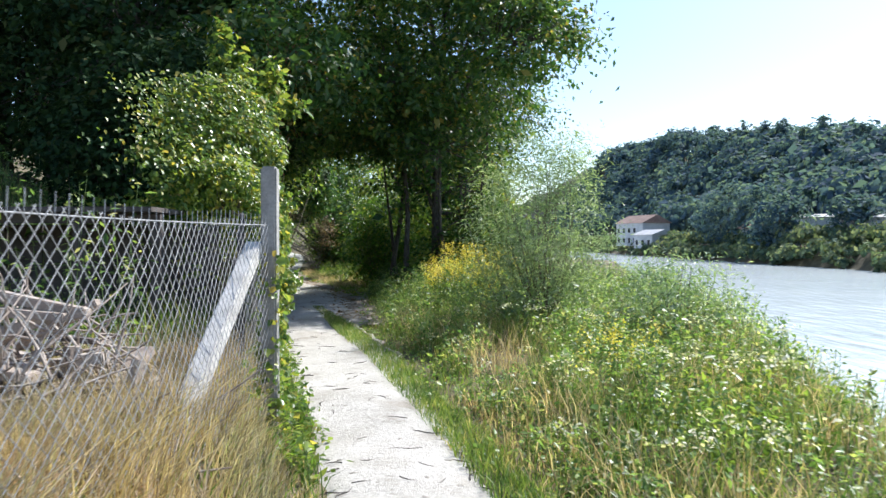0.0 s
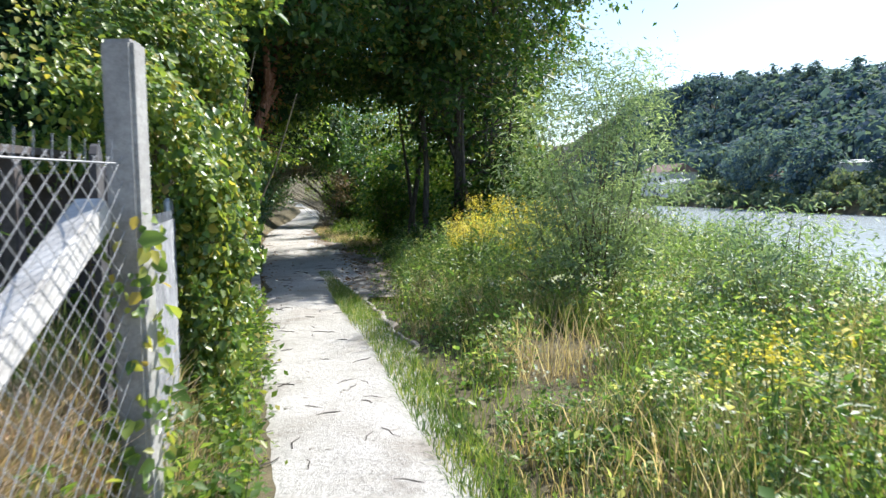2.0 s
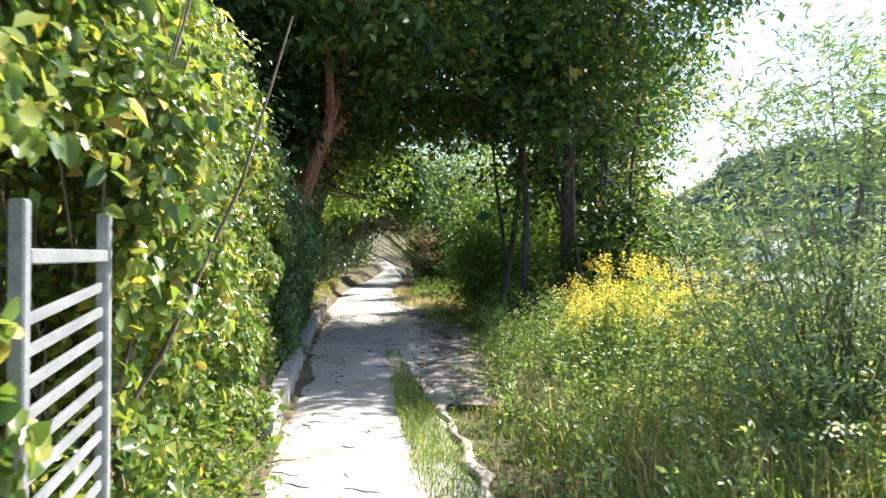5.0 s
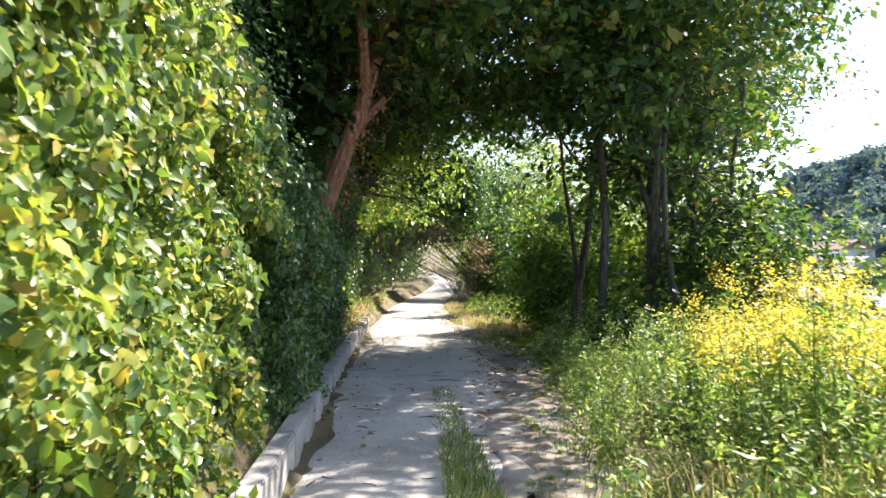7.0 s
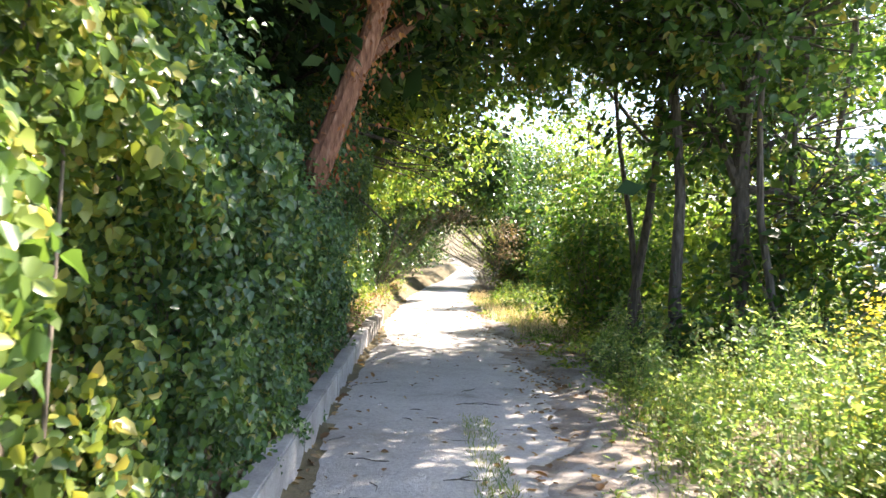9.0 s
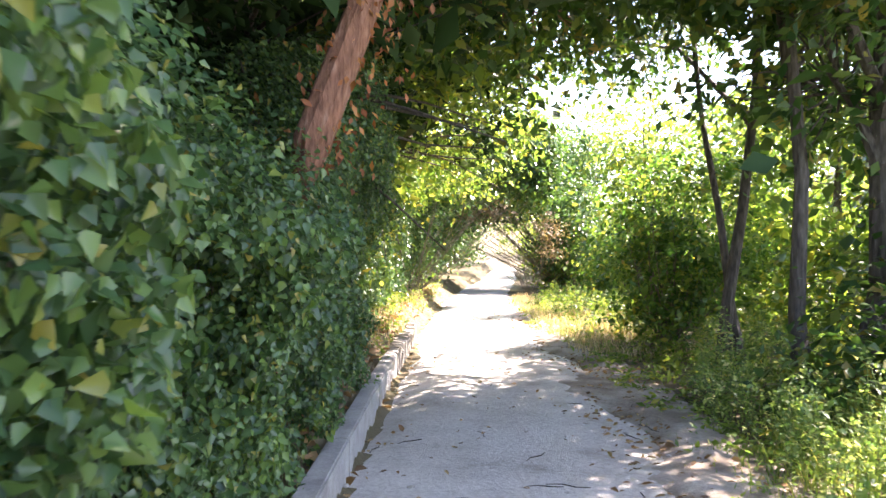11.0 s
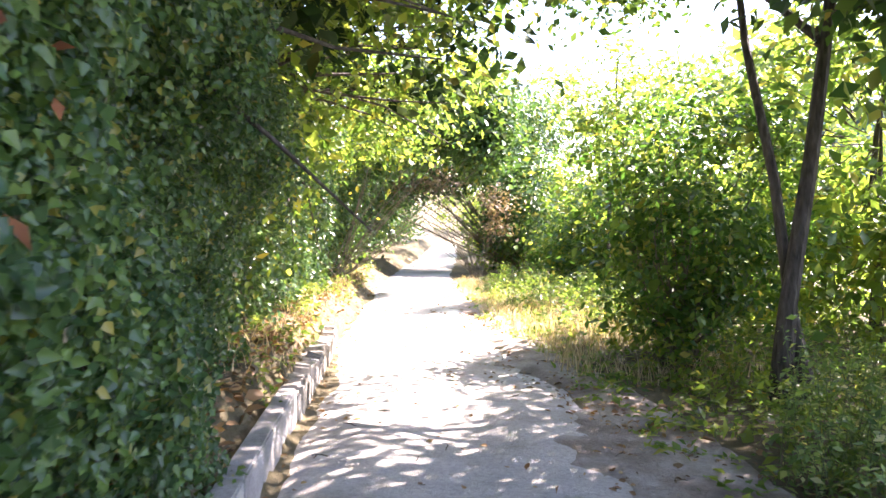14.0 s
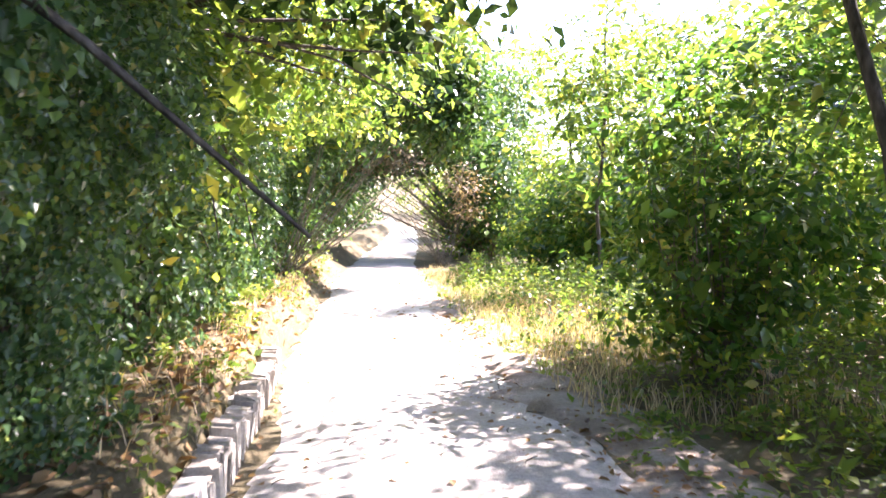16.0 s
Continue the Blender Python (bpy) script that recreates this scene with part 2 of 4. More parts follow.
def ground_z(x, y):
    x, y = np.asarray(x, float), np.asarray(y, float)
    l, r, e = left_edge(y), right_edge(y), river_near(y)
    z = 0.58 * smooth(0.05, 0.60, l - x) * (1 - smooth(11, 13, y))
    z = z + (0.42 * smooth(0.05, 0.3, l - x) + 3.0 * smooth(1.2, 7, l - x)) * smooth(11, 13, y)
    z = z + 0.06 * np.sin(x * 1.9 + 0.7 * y) * np.cos(y * 1.3) * smooth(0.2, 1.2, np.maximum(l - x, x - r))
    z = z + (0.5 * smooth(46, 66, y) + 2.6 * smooth(66, 100, y)) * (1 - smooth(4, 14, x - r))
    z = z - 3.0 * smooth(-2.2, 1.0, x - e)
    z = z + (3.0 + 1.0) * smooth(FAR_X - 1.5, FAR_X + 6, x)
    z = z + 24.5 * smooth(FAR_X + 22, FAR_X + 80, x) * np.clip(y / 215, 0.5, 2.6) * (1 + 0.05 * np.sin(y * 0.02) + 0.03 * np.sin(y * 0.05))
    z = z + 16.0 * smooth(-20, -90, x) * 1.0
    return z


# ---- builders ----
def mesh_np(name, verts, faces):
    """A mesh from an array of corners and arrays of faces (one array for each number of corners)."""
    me = bpy.data.meshes.new(name)
    me.vertices.add(len(verts))
    me.vertices.foreach_set("co", np.asarray(verts, np.float32).ravel())
    idx = np.concatenate([f.ravel() for f in faces]).astype(np.int32)
    tot = np.concatenate([np.full(len(f), f.shape[1]) for f in faces]).astype(np.int32)
    me.loops.add(len(idx))
    me.loops.foreach_set("vertex_index", idx)
    me.polygons.add(len(tot))
    me.polygons.foreach_set("loop_start", (np.cumsum(tot) - tot).astype(np.int32))
    me.polygons.foreach_set("loop_total", tot)
    me.update(calc_edges=True)
    return me


def put(name, me, material, parent=None, label="", shade=False):
    me.materials.clear()
    me.materials.append(material)
    if shade:
        me.polygons.foreach_set("use_smooth", np.ones(len(me.polygons), bool))
    ob = new(name, me)
    if parent is not None:
        ob.parent = parent
    if label:
        ob["label"] = label
    return ob


def part(name, bm, material, parent, label=""):
    me = bpy.data.meshes.new(name)
    bm.to_mesh(me)
    bm.free()
    return put(name, me, material, parent, label)


def thing(name, label, category, group="", kind="", at=(0, 0, 0)):
    ob = new(name)
    ob.location = at
    return tagged(ob, label, category, group, kind)


def unit(v): return v / np.maximum(np.linalg.norm(v, axis=1, keepdims=True), 1e-6)


def leaves(rs, P, out, size, width=0.5, droop=0.3, broad=False, jitter=0.6, vary=0.3):
    """Leaf blades folded on the midrib: P bases, out the way each blade faces. Gives corners and faces."""
    n = len(P)
    nrm = unit(np.asarray(out) + rs.normal(0, jitter, (n, 3)))
    along = rs.normal(0, 1, (n, 3))
    along[:, 2] -= droop * 2
    along = unit(along - nrm * np.sum(along * nrm, axis=1, keepdims=True))
    side = np.cross(nrm, along)
    s = (np.asarray(size) * np.exp(rs.normal(0, vary, n)))[:, None]
    w = s * width * 0.5
    up = nrm * s * 0.10
    if broad == "lobed":
        k = 6
        V = np.stack([P, P + along * s * 0.24 + side * w * 1.08 + up, P + along * s * 0.56 + side * w * 0.68 + up * 0.3, P + along * s - up * 1.5,
                      P + along * s * 0.56 - side * w * 0.68 + up * 0.3, P + along * s * 0.24 - side * w * 1.08 + up], 1)
        b = np.arange(n)[:, None] * k
        F = np.concatenate([b + np.array([[0, 1, 2, 3]]), b + np.array([[0, 3, 4, 5]])])
    elif broad:
        k = 6
        V = np.stack([P, P + along * s * 0.28 + side * w + up, P + along * s * 0.68 + side * w * 0.8 + up * 0.6, P + along * s - up * 1.2,
                      P + along * s * 0.68 - side * w * 0.8 + up * 0.6, P + along * s * 0.28 - side * w + up], 1)
        b = np.arange(n)[:, None] * k
        F = np.concatenate([b + np.array([[0, 1, 2, 3]]), b + np.array([[0, 3, 4, 5]])])
    else:
        k = 4
        V = np.stack([P, P + along * s * 0.45 + side * w + up, P + along * s, P + along * s * 0.45 - side * w + up], 1)
        b = np.arange(n)[:, None] * k
        F = np.concatenate([b + np.array([[0, 1, 2]]), b + np.array([[0, 2, 3]])])
    return V.reshape(-1, 3), F


def leaf_mesh(name, rs, P, out, size, **kw):
    V, F = leaves(rs, P, out, size, **kw)
    return mesh_np(name, V, [F])


def blades(name, rs, P, height, width=0.012, lean=0.35):
    """Grass blades of two joints, bent over."""
    n = len(P)
    a = rs.uniform(0, 2 * np.pi, n)
    d = np.stack([np.cos(a), np.sin(a), np.zeros(n)], 1)
    t = rs.uniform(0, 2 * np.pi, n)
    s = np.stack([np.cos(t), np.sin(t), np.zeros(n)], 1) * width * 0.5
    h = (np.asarray(height) * rs.uniform(0.55, 1.25, n))[:, None]
    k = (lean * rs.uniform(0.2, 1.6, n))[:, None]
    z = np.array([[0, 0, 1.0]])
    m = P + z * h * 0.55 + d * h * k * 0.35
    tip = P + z * h * (1 - 0.25 * k) + d * h * k
    V = np.stack([P - s, P + s, m + s * 0.8, m - s * 0.8, tip], 1).reshape(-1, 3)
    b = np.arange(n)[:, None] * 5
    return mesh_np(name, V, [b + np.array([[0, 1, 2, 3]]), b + np.array([[3, 2, 4]])])


def tube(bm, pts, radii, sides=7):
    """A tapered round limb through pts, added to bm."""
    pts = [Vector(p) for p in pts]
    rings = []
    for i, p in enumerate(pts):
        d = (pts[min(i + 1, len(pts) - 1)] - pts[max(i - 1, 0)]).normalized()
        a = d.orthogonal().normalized() if abs(d.z) < 0.95 else d.cross(Vector((1, 0, 0))).normalized()
        if abs(d.z) < 0.95:
            a = d.cross(Vector((0, 0, 1))).normalized()
        b = d.cross(a)
        rings.append([bm.verts.new(p + (a * math.cos(2 * math.pi * k / sides) + b * math.sin(2 * math.pi * k / sides)) * radii[i]) for k in range(sides)])
    for r0, r1 in zip(rings, rings[1:]):
        for k in range(sides):
            bm.faces.new((r0[k], r0[(k + 1) % sides], r1[(k + 1) % sides], r1[k]))
    bm.faces.new(rings[-1])
    bm.faces.new(rings[0][::-1])


def tubes_np(rs, A, B, r0, r1, bow=0.1, sides=3, seg=3):
    """Many thin stems at once, from A to B, bowed."""
    n = len(A)
    off = rs.normal(0, bow, (n, 3)) * np.linalg.norm(B - A, axis=1, keepdims=True)
    d = unit(B - A)
    u = unit(np.cross(d, np.array([[0.3, 0.2, 0.93]]) + rs.normal(0, 0.05, (n, 3))))
    v = np.cross(d, u)
    rows = []
    for i in range(seg + 1):
        t = i / seg
        c = A + (B - A) * t + off * (4 * t * (1 - t) * 0.5)
        r = np.asarray(r0 + (r1 - r0) * t).reshape(-1, 1) if np.ndim(r0) else r0 + (r1 - r0) * t
        for k in range(sides):
            an = 2 * math.pi * k / sides
            rows.append(c + (u * math.cos(an) + v * math.sin(an)) * r)
    V = np.stack(rows, 1).reshape(-1, 3)
    b = np.arange(n)[:, None] * (sides * (seg + 1))
    F = []
    for i in range(seg):
        for k in range(sides):
            k2 = (k + 1) % sides
            F.append(b + np.array([[i * sides + k, i * sides + k2, (i + 1) * sides + k2, (i + 1) * sides + k]]))
    return V, np.concatenate(F)


def box(bm, lo, hi, m=None, bevel=0.0):
    r = bmesh.ops.create_cube(bm, size=1.0)
    vs = r["verts"]
    c, s = (Vector(lo) + Vector(hi)) / 2, Vector(hi) - Vector(lo)
    for v in vs:
        v.co = Vector((v.co.x * s.x, v.co.y * s.y, v.co.z * s.z)) + c
    if bevel:
        es = list({e for v in vs for e in v.link_edges})
        out = bmesh.ops.bevel(bm, geom=es, offset=bevel, segments=2, affect="EDGES")
        vs = list({v for v in out["verts"]} | {v for v in vs if v.is_valid})
    if m is not None:
        for v in vs:
            v.co = m @ v.co
    return vs


def blob_points(rs, centre, radii, clusters, each, spread, shell=0.55, flat=0.55):
    """Leaf places in sprays spread through the outer part of an ellipsoid, and the way out of it."""
    d = unit(rs.normal(0, 1, (clusters, 3)))
    r = shell + (1 - shell) * rs.uniform(0, 1, (clusters, 1)) ** 0.6
    c = d * r * np.asarray(radii)
    sp = spread * np.exp(rs.normal(0, 0.3, (clusters, 1, 1)))
    off = rs.normal(0, 1, (clusters, each, 3)) * sp * np.array([1, 1, flat])
    off[:, :, 2] -= 0.35 * np.hypot(off[:, :, 0], off[:, :, 1]) * (flat < 0.5)
    P = (c[:, None, :] + off + np.asarray(centre)).reshape(-1, 3)
    out = np.repeat(d, each, 0) * 0.5 + np.array([[0, 0, 0.7]])
    return P, out, c + np.asarray(centre)


def clear(P, out, margin=0.1):
    """Drops leaves from the walking room above the path."""
    x, y, z = P[:, 0], P[:, 1], P[:, 2]
    room = (x > left_edge(y) - margin) & (x < right_edge(y) + 0.25) & (z < ground_z(x, y) + 3.0 - 0.7 * smooth(26, 40, y))
    room |= (x > left_edge(y) + 0.25) & (x < right_edge(y) - 0.1) & (z < 3.4) & (y < 24)
    return P[~room], out[~room]


def tree(name, label, base, top, trunk_r, crowns, leaf, mat, rs, group="", bark=None, lean_pts=None, twig_n=60, category="tree", droop=0.3, width=0.55, broad=False):
    """Trunk, limbs to each part of the crown, twigs and leaf sprays. crowns: (centre, radii, clusters, each, spread)."""
    bark = bark or M_BARK
    t = thing(name, label, category, group)
    bm = bmesh.new()
    b, tp = Vector(base), Vector(top)
    pts = [b + (tp - b) * f + Vector((rs.normal(0, 0.05), rs.normal(0, 0.05), 0)) * (f > 0) for f in (0, 0.12, 0.3, 0.5, 0.7, 0.86, 1)]
    tube(bm, [b - Vector((0, 0, 0.3))] + pts, [trunk_r * 1.5, trunk_r * 1.25] + [trunk_r * (1 - 0.75 * f) for f in (0.12, 0.3, 0.5, 0.7, 0.86, 1)], 9)
    trunk = part("trunk", bm, bark, t)
    PP, OO, TA, TB = [], [], [], []
    for centre, radii, clusters, each, spread in crowns:
        P, out, cl = blob_points(rs, centre, radii, clusters, each, spread, 0.55, 0.32)
        P, out = clear(P, out, 1.0 if leaf > 0.14 else 0.1)
        PP.append(P), OO.append(out)
        c = Vector(centre)
        f = min(max((c.z - b.z) / max(tp.z - b.z, 0.1) * 0.65, 0.25), 0.95)
        start = b + (tp - b) * f
        bm = bmesh.new()
        mid = (start + c) / 2 + Vector((0, 0, 0.12 * (c - start).length))
        tube(bm, [start, start.lerp(mid, 0.5), mid, mid.lerp(c, 0.6), c], [trunk_r * q for q in (0.5, 0.42, 0.33, 0.24, 0.1)], 6)
        part("limb", bm, bark, t)
        pick = rs.choice(len(cl), min(twig_n, len(cl)), replace=False)
        TB.append(cl[pick])
        TA.append(np.array(c)[None] * 0.55 + np.array(mid)[None] * 0.45 + (cl[pick] - np.array(c)) * 0.25)
    V, F = tubes_np(rs, np.concatenate(TA), np.concatenate(TB), trunk_r * 0.13, 0.006, 0.12, 4)
    put("branchwork", mesh_np("branchwork", V, [F]), bark, t)["kind"] = "stuff"
    cr = put("crown", leaf_mesh("crown", rs, np.concatenate(PP), np.concatenate(OO), leaf, width=width, droop=droop, broad=broad), mat, t)
    cr["kind"] = "stuff"
    return t


# ---- ground, path, river ----
def axis(parts):
    return np.unique(np.concatenate([np.arange(a, b, s) for a, b, s in parts]))


gx = axis([(-300, -40, 20), (-40, -14, 2), (-14, 9, 0.22), (9, 20, 1), (20, 50, 5), (50, 62, 0.8), (62, 150, 4), (150, 1001, 50)])
gy = axis([(-300, -20, 20), (-20, -4, 2), (-4, 36, 0.25), (36, 80, 1.5), (80, 300, 8), (300, 1601, 50)])
GX, GY = np.meshgrid(gx, gy)
GZ = ground_z(GX, GY)
V = np.stack([GX, GY, GZ], 2).reshape(-1, 3)
ii = (np.arange(len(gy) - 1)[:, None] * len(gx) + np.arange(len(gx) - 1)[None]).reshape(-1, 1)
tagged(put("ground", mesh_np("ground", V, [ii + np.array([[0, 1, len(gx) + 1, len(gx)]])]), M_EARTH, shade=True),
       "dark earth with dry litter, sloping down to the river", "ground", kind="structure")

rs = np.random.RandomState(1)
py = np.arange(-8, 80, 0.14)
cols = 15
nl = np.array([noise.noise((0, float(v) * 1.7, 0)) * 0.10 + noise.noise((5, float(v) * 6, 0)) * 0.04 for v in py])
nr = np.array([noise.noise((9, float(v) * 1.5, 0)) * 0.13 + noise.noise((7, float(v) * 6, 0)) * 0.05 for v in py])
U = np.linspace(0, 1, cols)[None]
PX = (left_edge(py) + nl)[:, None] * (1 - U) + (right_edge(py) + nr)[:, None] * U
PY = np.repeat(py[:, None], cols, 1)
rut = 0.012 * np.sin(PX * 5 + PY * 0.6) + 0.008 * np.sin(PY * 2.3 + PX * 3)
PZ = ground_z(PX, PY) + 0.035 + rut - 0.05 * (np.abs(U - 0.5) * 2) ** 6
V = np.stack([PX, PY, PZ], 2).reshape(-1, 3)
ii = (np.arange(len(py) - 1)[:, None] * cols + np.arange(cols - 1)[None]).reshape(-1, 1)
tagged(put("path", mesh_np("path", V, [ii + np.array([[0, 1, cols + 1, cols]])]), M_SAND, shade=True),
       "pale sandy gravel footpath, dusty and dry", "path", kind="structure")

py = np.arange(13, 36, 0.10)
cols = 19
nl = np.array([0.55 + 0.8 * noise.noise((3, float(v) * 0.55, 0)) + 0.22 * noise.noise((5, float(v) * 2.3, 0)) for v in py])
U = np.linspace(0, 1, cols)[None]
PX = (right_edge(py) - np.clip(nl, 0.1, 1.2) * smooth(13, 15, py))[:, None] * (1 - U) + (right_edge(py) + 0.55)[:, None] * U
PY = np.repeat(py[:, None], cols, 1)
crumb = np.array([[noise.noise((a * 3.1, b * 3.1, 2)) + 0.6 * noise.noise((a * 9, b * 9, 4)) for a, b in zip(ra, rb)] for ra, rb in zip(PX, PY)])
PZ = ground_z(PX, PY) + 0.012 + 0.012 * np.sin(PX * 5 + PY * 0.6) + 0.008 * np.sin(PY * 2.3 + PX * 3) + 0.034 * np.sin(np.pi * np.minimum(U * 0.9 + 0.1 * U * U, 1)) + 0.026 * crumb
V = np.stack([PX, PY, PZ], 2).reshape(-1, 3)
ii = (np.arange(len(py) - 1)[:, None] * cols + np.arange(cols - 1)[None]).reshape(-1, 1)
tagged(put("dirt_verge", mesh_np("dirt_verge", V, [ii + np.array([[0, 1, cols + 1, cols]])]), M_DIRT, shade=True),
       "trodden grey-brown dirt with leaf crumbs beside the gravel", "ground", kind="structure")

wx, wy = axis([(2, 60, 3)]), axis([(-300, 1600, 20)])
WX, WY = np.meshgrid(wx, wy)
V = np.stack([WX, WY, np.full(WX.shape, WATER_Z)], 2).reshape(-1, 3)
ii = (np.arange(len(wy) - 1)[:, None] * len(wx) + np.arange(len(wx) - 1)[None]).reshape(-1, 1)
tagged(put("water", mesh_np("water", V, [ii + np.array([[0, 1, len(wx) + 1, len(wx)]])]), M_WATER, shade=True),
       "wide milky grey-green river with small ripples", "river", kind="structure")

# ---- far bank: woods, trees, houses ----
def far_crowns(rs, X, Y, H, R, each, size):
    n = len(X)
    Z = ground_z(X, Y)
    d = unit(rs.normal(0, 1, (n * each, 3)))
    d[:, 2] = np.abs(d[:, 2]) * 1.1 - 0.35
    rad = np.stack([R, R, H * 0.5], 1)
    lump = 0.75 + 0.3 * np.sin(np.repeat(rs.uniform(0, 6, n), each) + d[:, 0] * 5) * np.cos(d[:, 1] * 4 + d[:, 2] * 5)
    P = np.repeat(np.stack([X, Y, Z + H * 0.55], 1), each, 0) + d * np.repeat(rad, each, 0) * (lump * rs.uniform(0.75, 1.05, n * each))[:, None]
    return P, d + np.array([[0, 0, 0.3]])


rs = np.random.RandomState(3)
n = 1400
X = FAR_X + 26 + 74 * rs.uniform(0, 1, n)
Y = 20 + 560 * rs.uniform(0, 1, n) ** 1.5
H = rs.uniform(9, 17, n)
P, O = far_crowns(rs, X, Y, H, H * rs.uniform(0.36, 0.52, n), 110, 1.0)
tagged(put("far_woods", leaf_mesh("far_woods", rs, P, O, 1.7, width=0.85, jitter=0.3), M_HAZETREE),
       "dense green woods covering the hill across the river, haze blue in the leaf colour", "woods", kind="stuff")
n = 700
Y = 30 + 300 * rs.uniform(0, 1, n) ** 1.2
X = FAR_X - 0.3 + 18 * rs.uniform(0, 1, n)
H = rs.uniform(1.6, 4.2, n)
P, O = far_crowns(rs, X, Y, H, H * rs.uniform(0.5, 0.8, n), 96, 0.5)
tagged(put("far_bank_bushes", leaf_mesh("far_bank_bushes", rs, P, O, 0.6, width=0.8, jitter=0.4), M_HAZEBUSH),
       "low pale green bushes along the far river bank, slightly haze tinted", "bushes", kind="stuff")
for k, (x, y, h) in enumerate([(58, 150, 13), (60, 140, 12), (57, 125, 9), (62, 165, 11), (63, 112, 8), (66, 180, 12)]):
    z = float(ground_z(x, y))
    tree("bank_tree", "round tree on the far river bank, leaves tinted haze blue", (x, y, z), (x, y, z + h * 0.8), 0.25,
         [((x, y, z + h * 0.5), (h * 0.42, h * 0.42, h * 0.5), 60, 40, 0.9)], 0.8, M_HAZETREE, rs, group="trees on the far bank", twig_n=10)

for k, (x, y) in enumerate([(128, 330), (131, 322), (134, 312), (126, 290), (129, 281), (128, 262), (127, 247), (130, 236), (126, 222)]):
    z = float(ground_z(x, y)) + 4
    h = 11 + 2.5 * math.sin(k * 2.3)
    tree("ridge_tree", "tall thin tree above the far wooded ridge, leaves tinted haze blue", (x, y, z), (x, y, z + h), 0.3,
         [((x, y, z + h * 0.72), (1.2 + 0.6 * (k % 3), 1.2 + 0.6 * (k % 3), 4.0), 22, 24, 0.8)], 0.9, M_HAZETREE, rs, group="trees on the far ridge", twig_n=12)


def house(x, y, w, d, h, roof, turn, label, roofmat):
    z = float(ground_z(x, y)) - 0.4
    t = thing("house", label, "house", "houses across the river", at=(x, y, z))
    t.rotation_euler = (0, 0, radians(turn))
    bm = bmesh.new()
    box(bm, (-w / 2, -d / 2, 0), (w / 2, d / 2, h))
    part("wall", bm, M_PLASTER, t)
    bm = bmesh.new()
    e = 0.5
    q = [bm.verts.new(c) for c in ((-w / 2 - e, -d / 2 - e, h), (w / 2 + e, -d / 2 - e, h), (w / 2 + e, d / 2 + e, h), (-w / 2 - e, d / 2 + e, h), (-w / 2 - e, 0, h + roof), (w / 2 + e, 0, h + roof))]
    for f in ((0, 1, 5, 4), (2, 3, 4, 5), (1, 2, 5), (3, 0, 4), (3, 2, 1, 0)):
        bm.faces.new([q[i] for i in f])
    part("roof", bm, roofmat, t)
    for s in range(max(1, int(h // 2.8))):
        for i in range(int(w // 2.6)):
            wx0 = -w / 2 + 1.3 + i * 2.6
            bm = bmesh.new()
            box(bm, (wx0 - 0.5, -d / 2 - 0.06, 0.9 + s * 2.8), (wx0 + 0.5, -d / 2 + 0.02, 2.2 + s * 2.8))
            part("window", bm, M_DARKGLASS, t)
    return t


house(57.5, 213, 13, 9, 6.4, 2.4, -70, "white plastered house with a red-brown roof", M_ROOF)
house(56, 196, 8, 7, 3.6, 1.4, -70, "small white boathouse near the water", M_GREYROOF)
house(65, 143, 12, 8, 3.6, 1.8, -60, "low white house with a red-brown roof", M_ROOF)
house(71, 131, 16, 9, 5.4, 0.7, -60, "long white building with a flat grey roof", M_GREYROOF)
house(67, 110, 11, 9, 4.6, 0.9, -60, "white house with a pale grey roof", M_GREYROOF)

# ---- forest and trees over the path ----
rs = np.random.RandomState(5)
tree("big_tree", "large dark green tree with a crown hanging over the path", (-0.4, 21.3, 0), (0.2, 21.0, 9.5), 0.14,
     [((0.3, 20.2, 7.2), (3.0, 3.0, 2.6), 290, 36, 0.36), ((-2.2, 19.2, 5.8), (2.6, 2.6, 1.5), 200, 36, 0.34), ((-0.1, 19.8, 4.4), (1.5, 1.4, 1.3), 60, 36, 0.32),
      ((-0.6, 23.5, 8.5), (3.0, 3.2, 2.6), 220, 34, 0.4), ((-1.0, 18.0, 9.4), (3.4, 2.4, 2.2), 240, 36, 0.4), ((-3.8, 17.6, 8.4), (2.6, 2.4, 2.4), 200, 34, 0.4), ((1.9, 17.7, 6.7), (1.5, 1.5, 1.2), 100, 34, 0.3), ((1.6, 19.2, 8.2), (1.6, 1.6, 1.3), 110, 34, 0.3), ((-1.2, 20.5, 4.6), (1.6, 1.5, 0.7), 70, 34, 0.32), ((-0.7, 21.4, 3.4), (1.2, 1.0, 0.9), 32, 32, 0.28), ((0.7, 22.2, 3.3), (1.4, 1.1, 1.1), 60, 32, 0.28), ((0.9, 21.4, 2.0), (1.3, 0.9, 1.0), 50, 32, 0.28)], 0.14, M_TREE, rs)
tree("riverside_tree", "slim dark-stemmed tree beside the path", (-1.0, 20.8, 0), (-1.3, 21.3, 7.5), 0.09,
     [((-1.3, 21.4, 5.2), (1.8, 1.6, 1.4), 90, 34, 0.34), ((-2.4, 21.0, 6.6), (2.0, 1.8, 1.4), 90, 34, 0.36)], 0.15, M_TREE, rs, group="slim trees by the river")
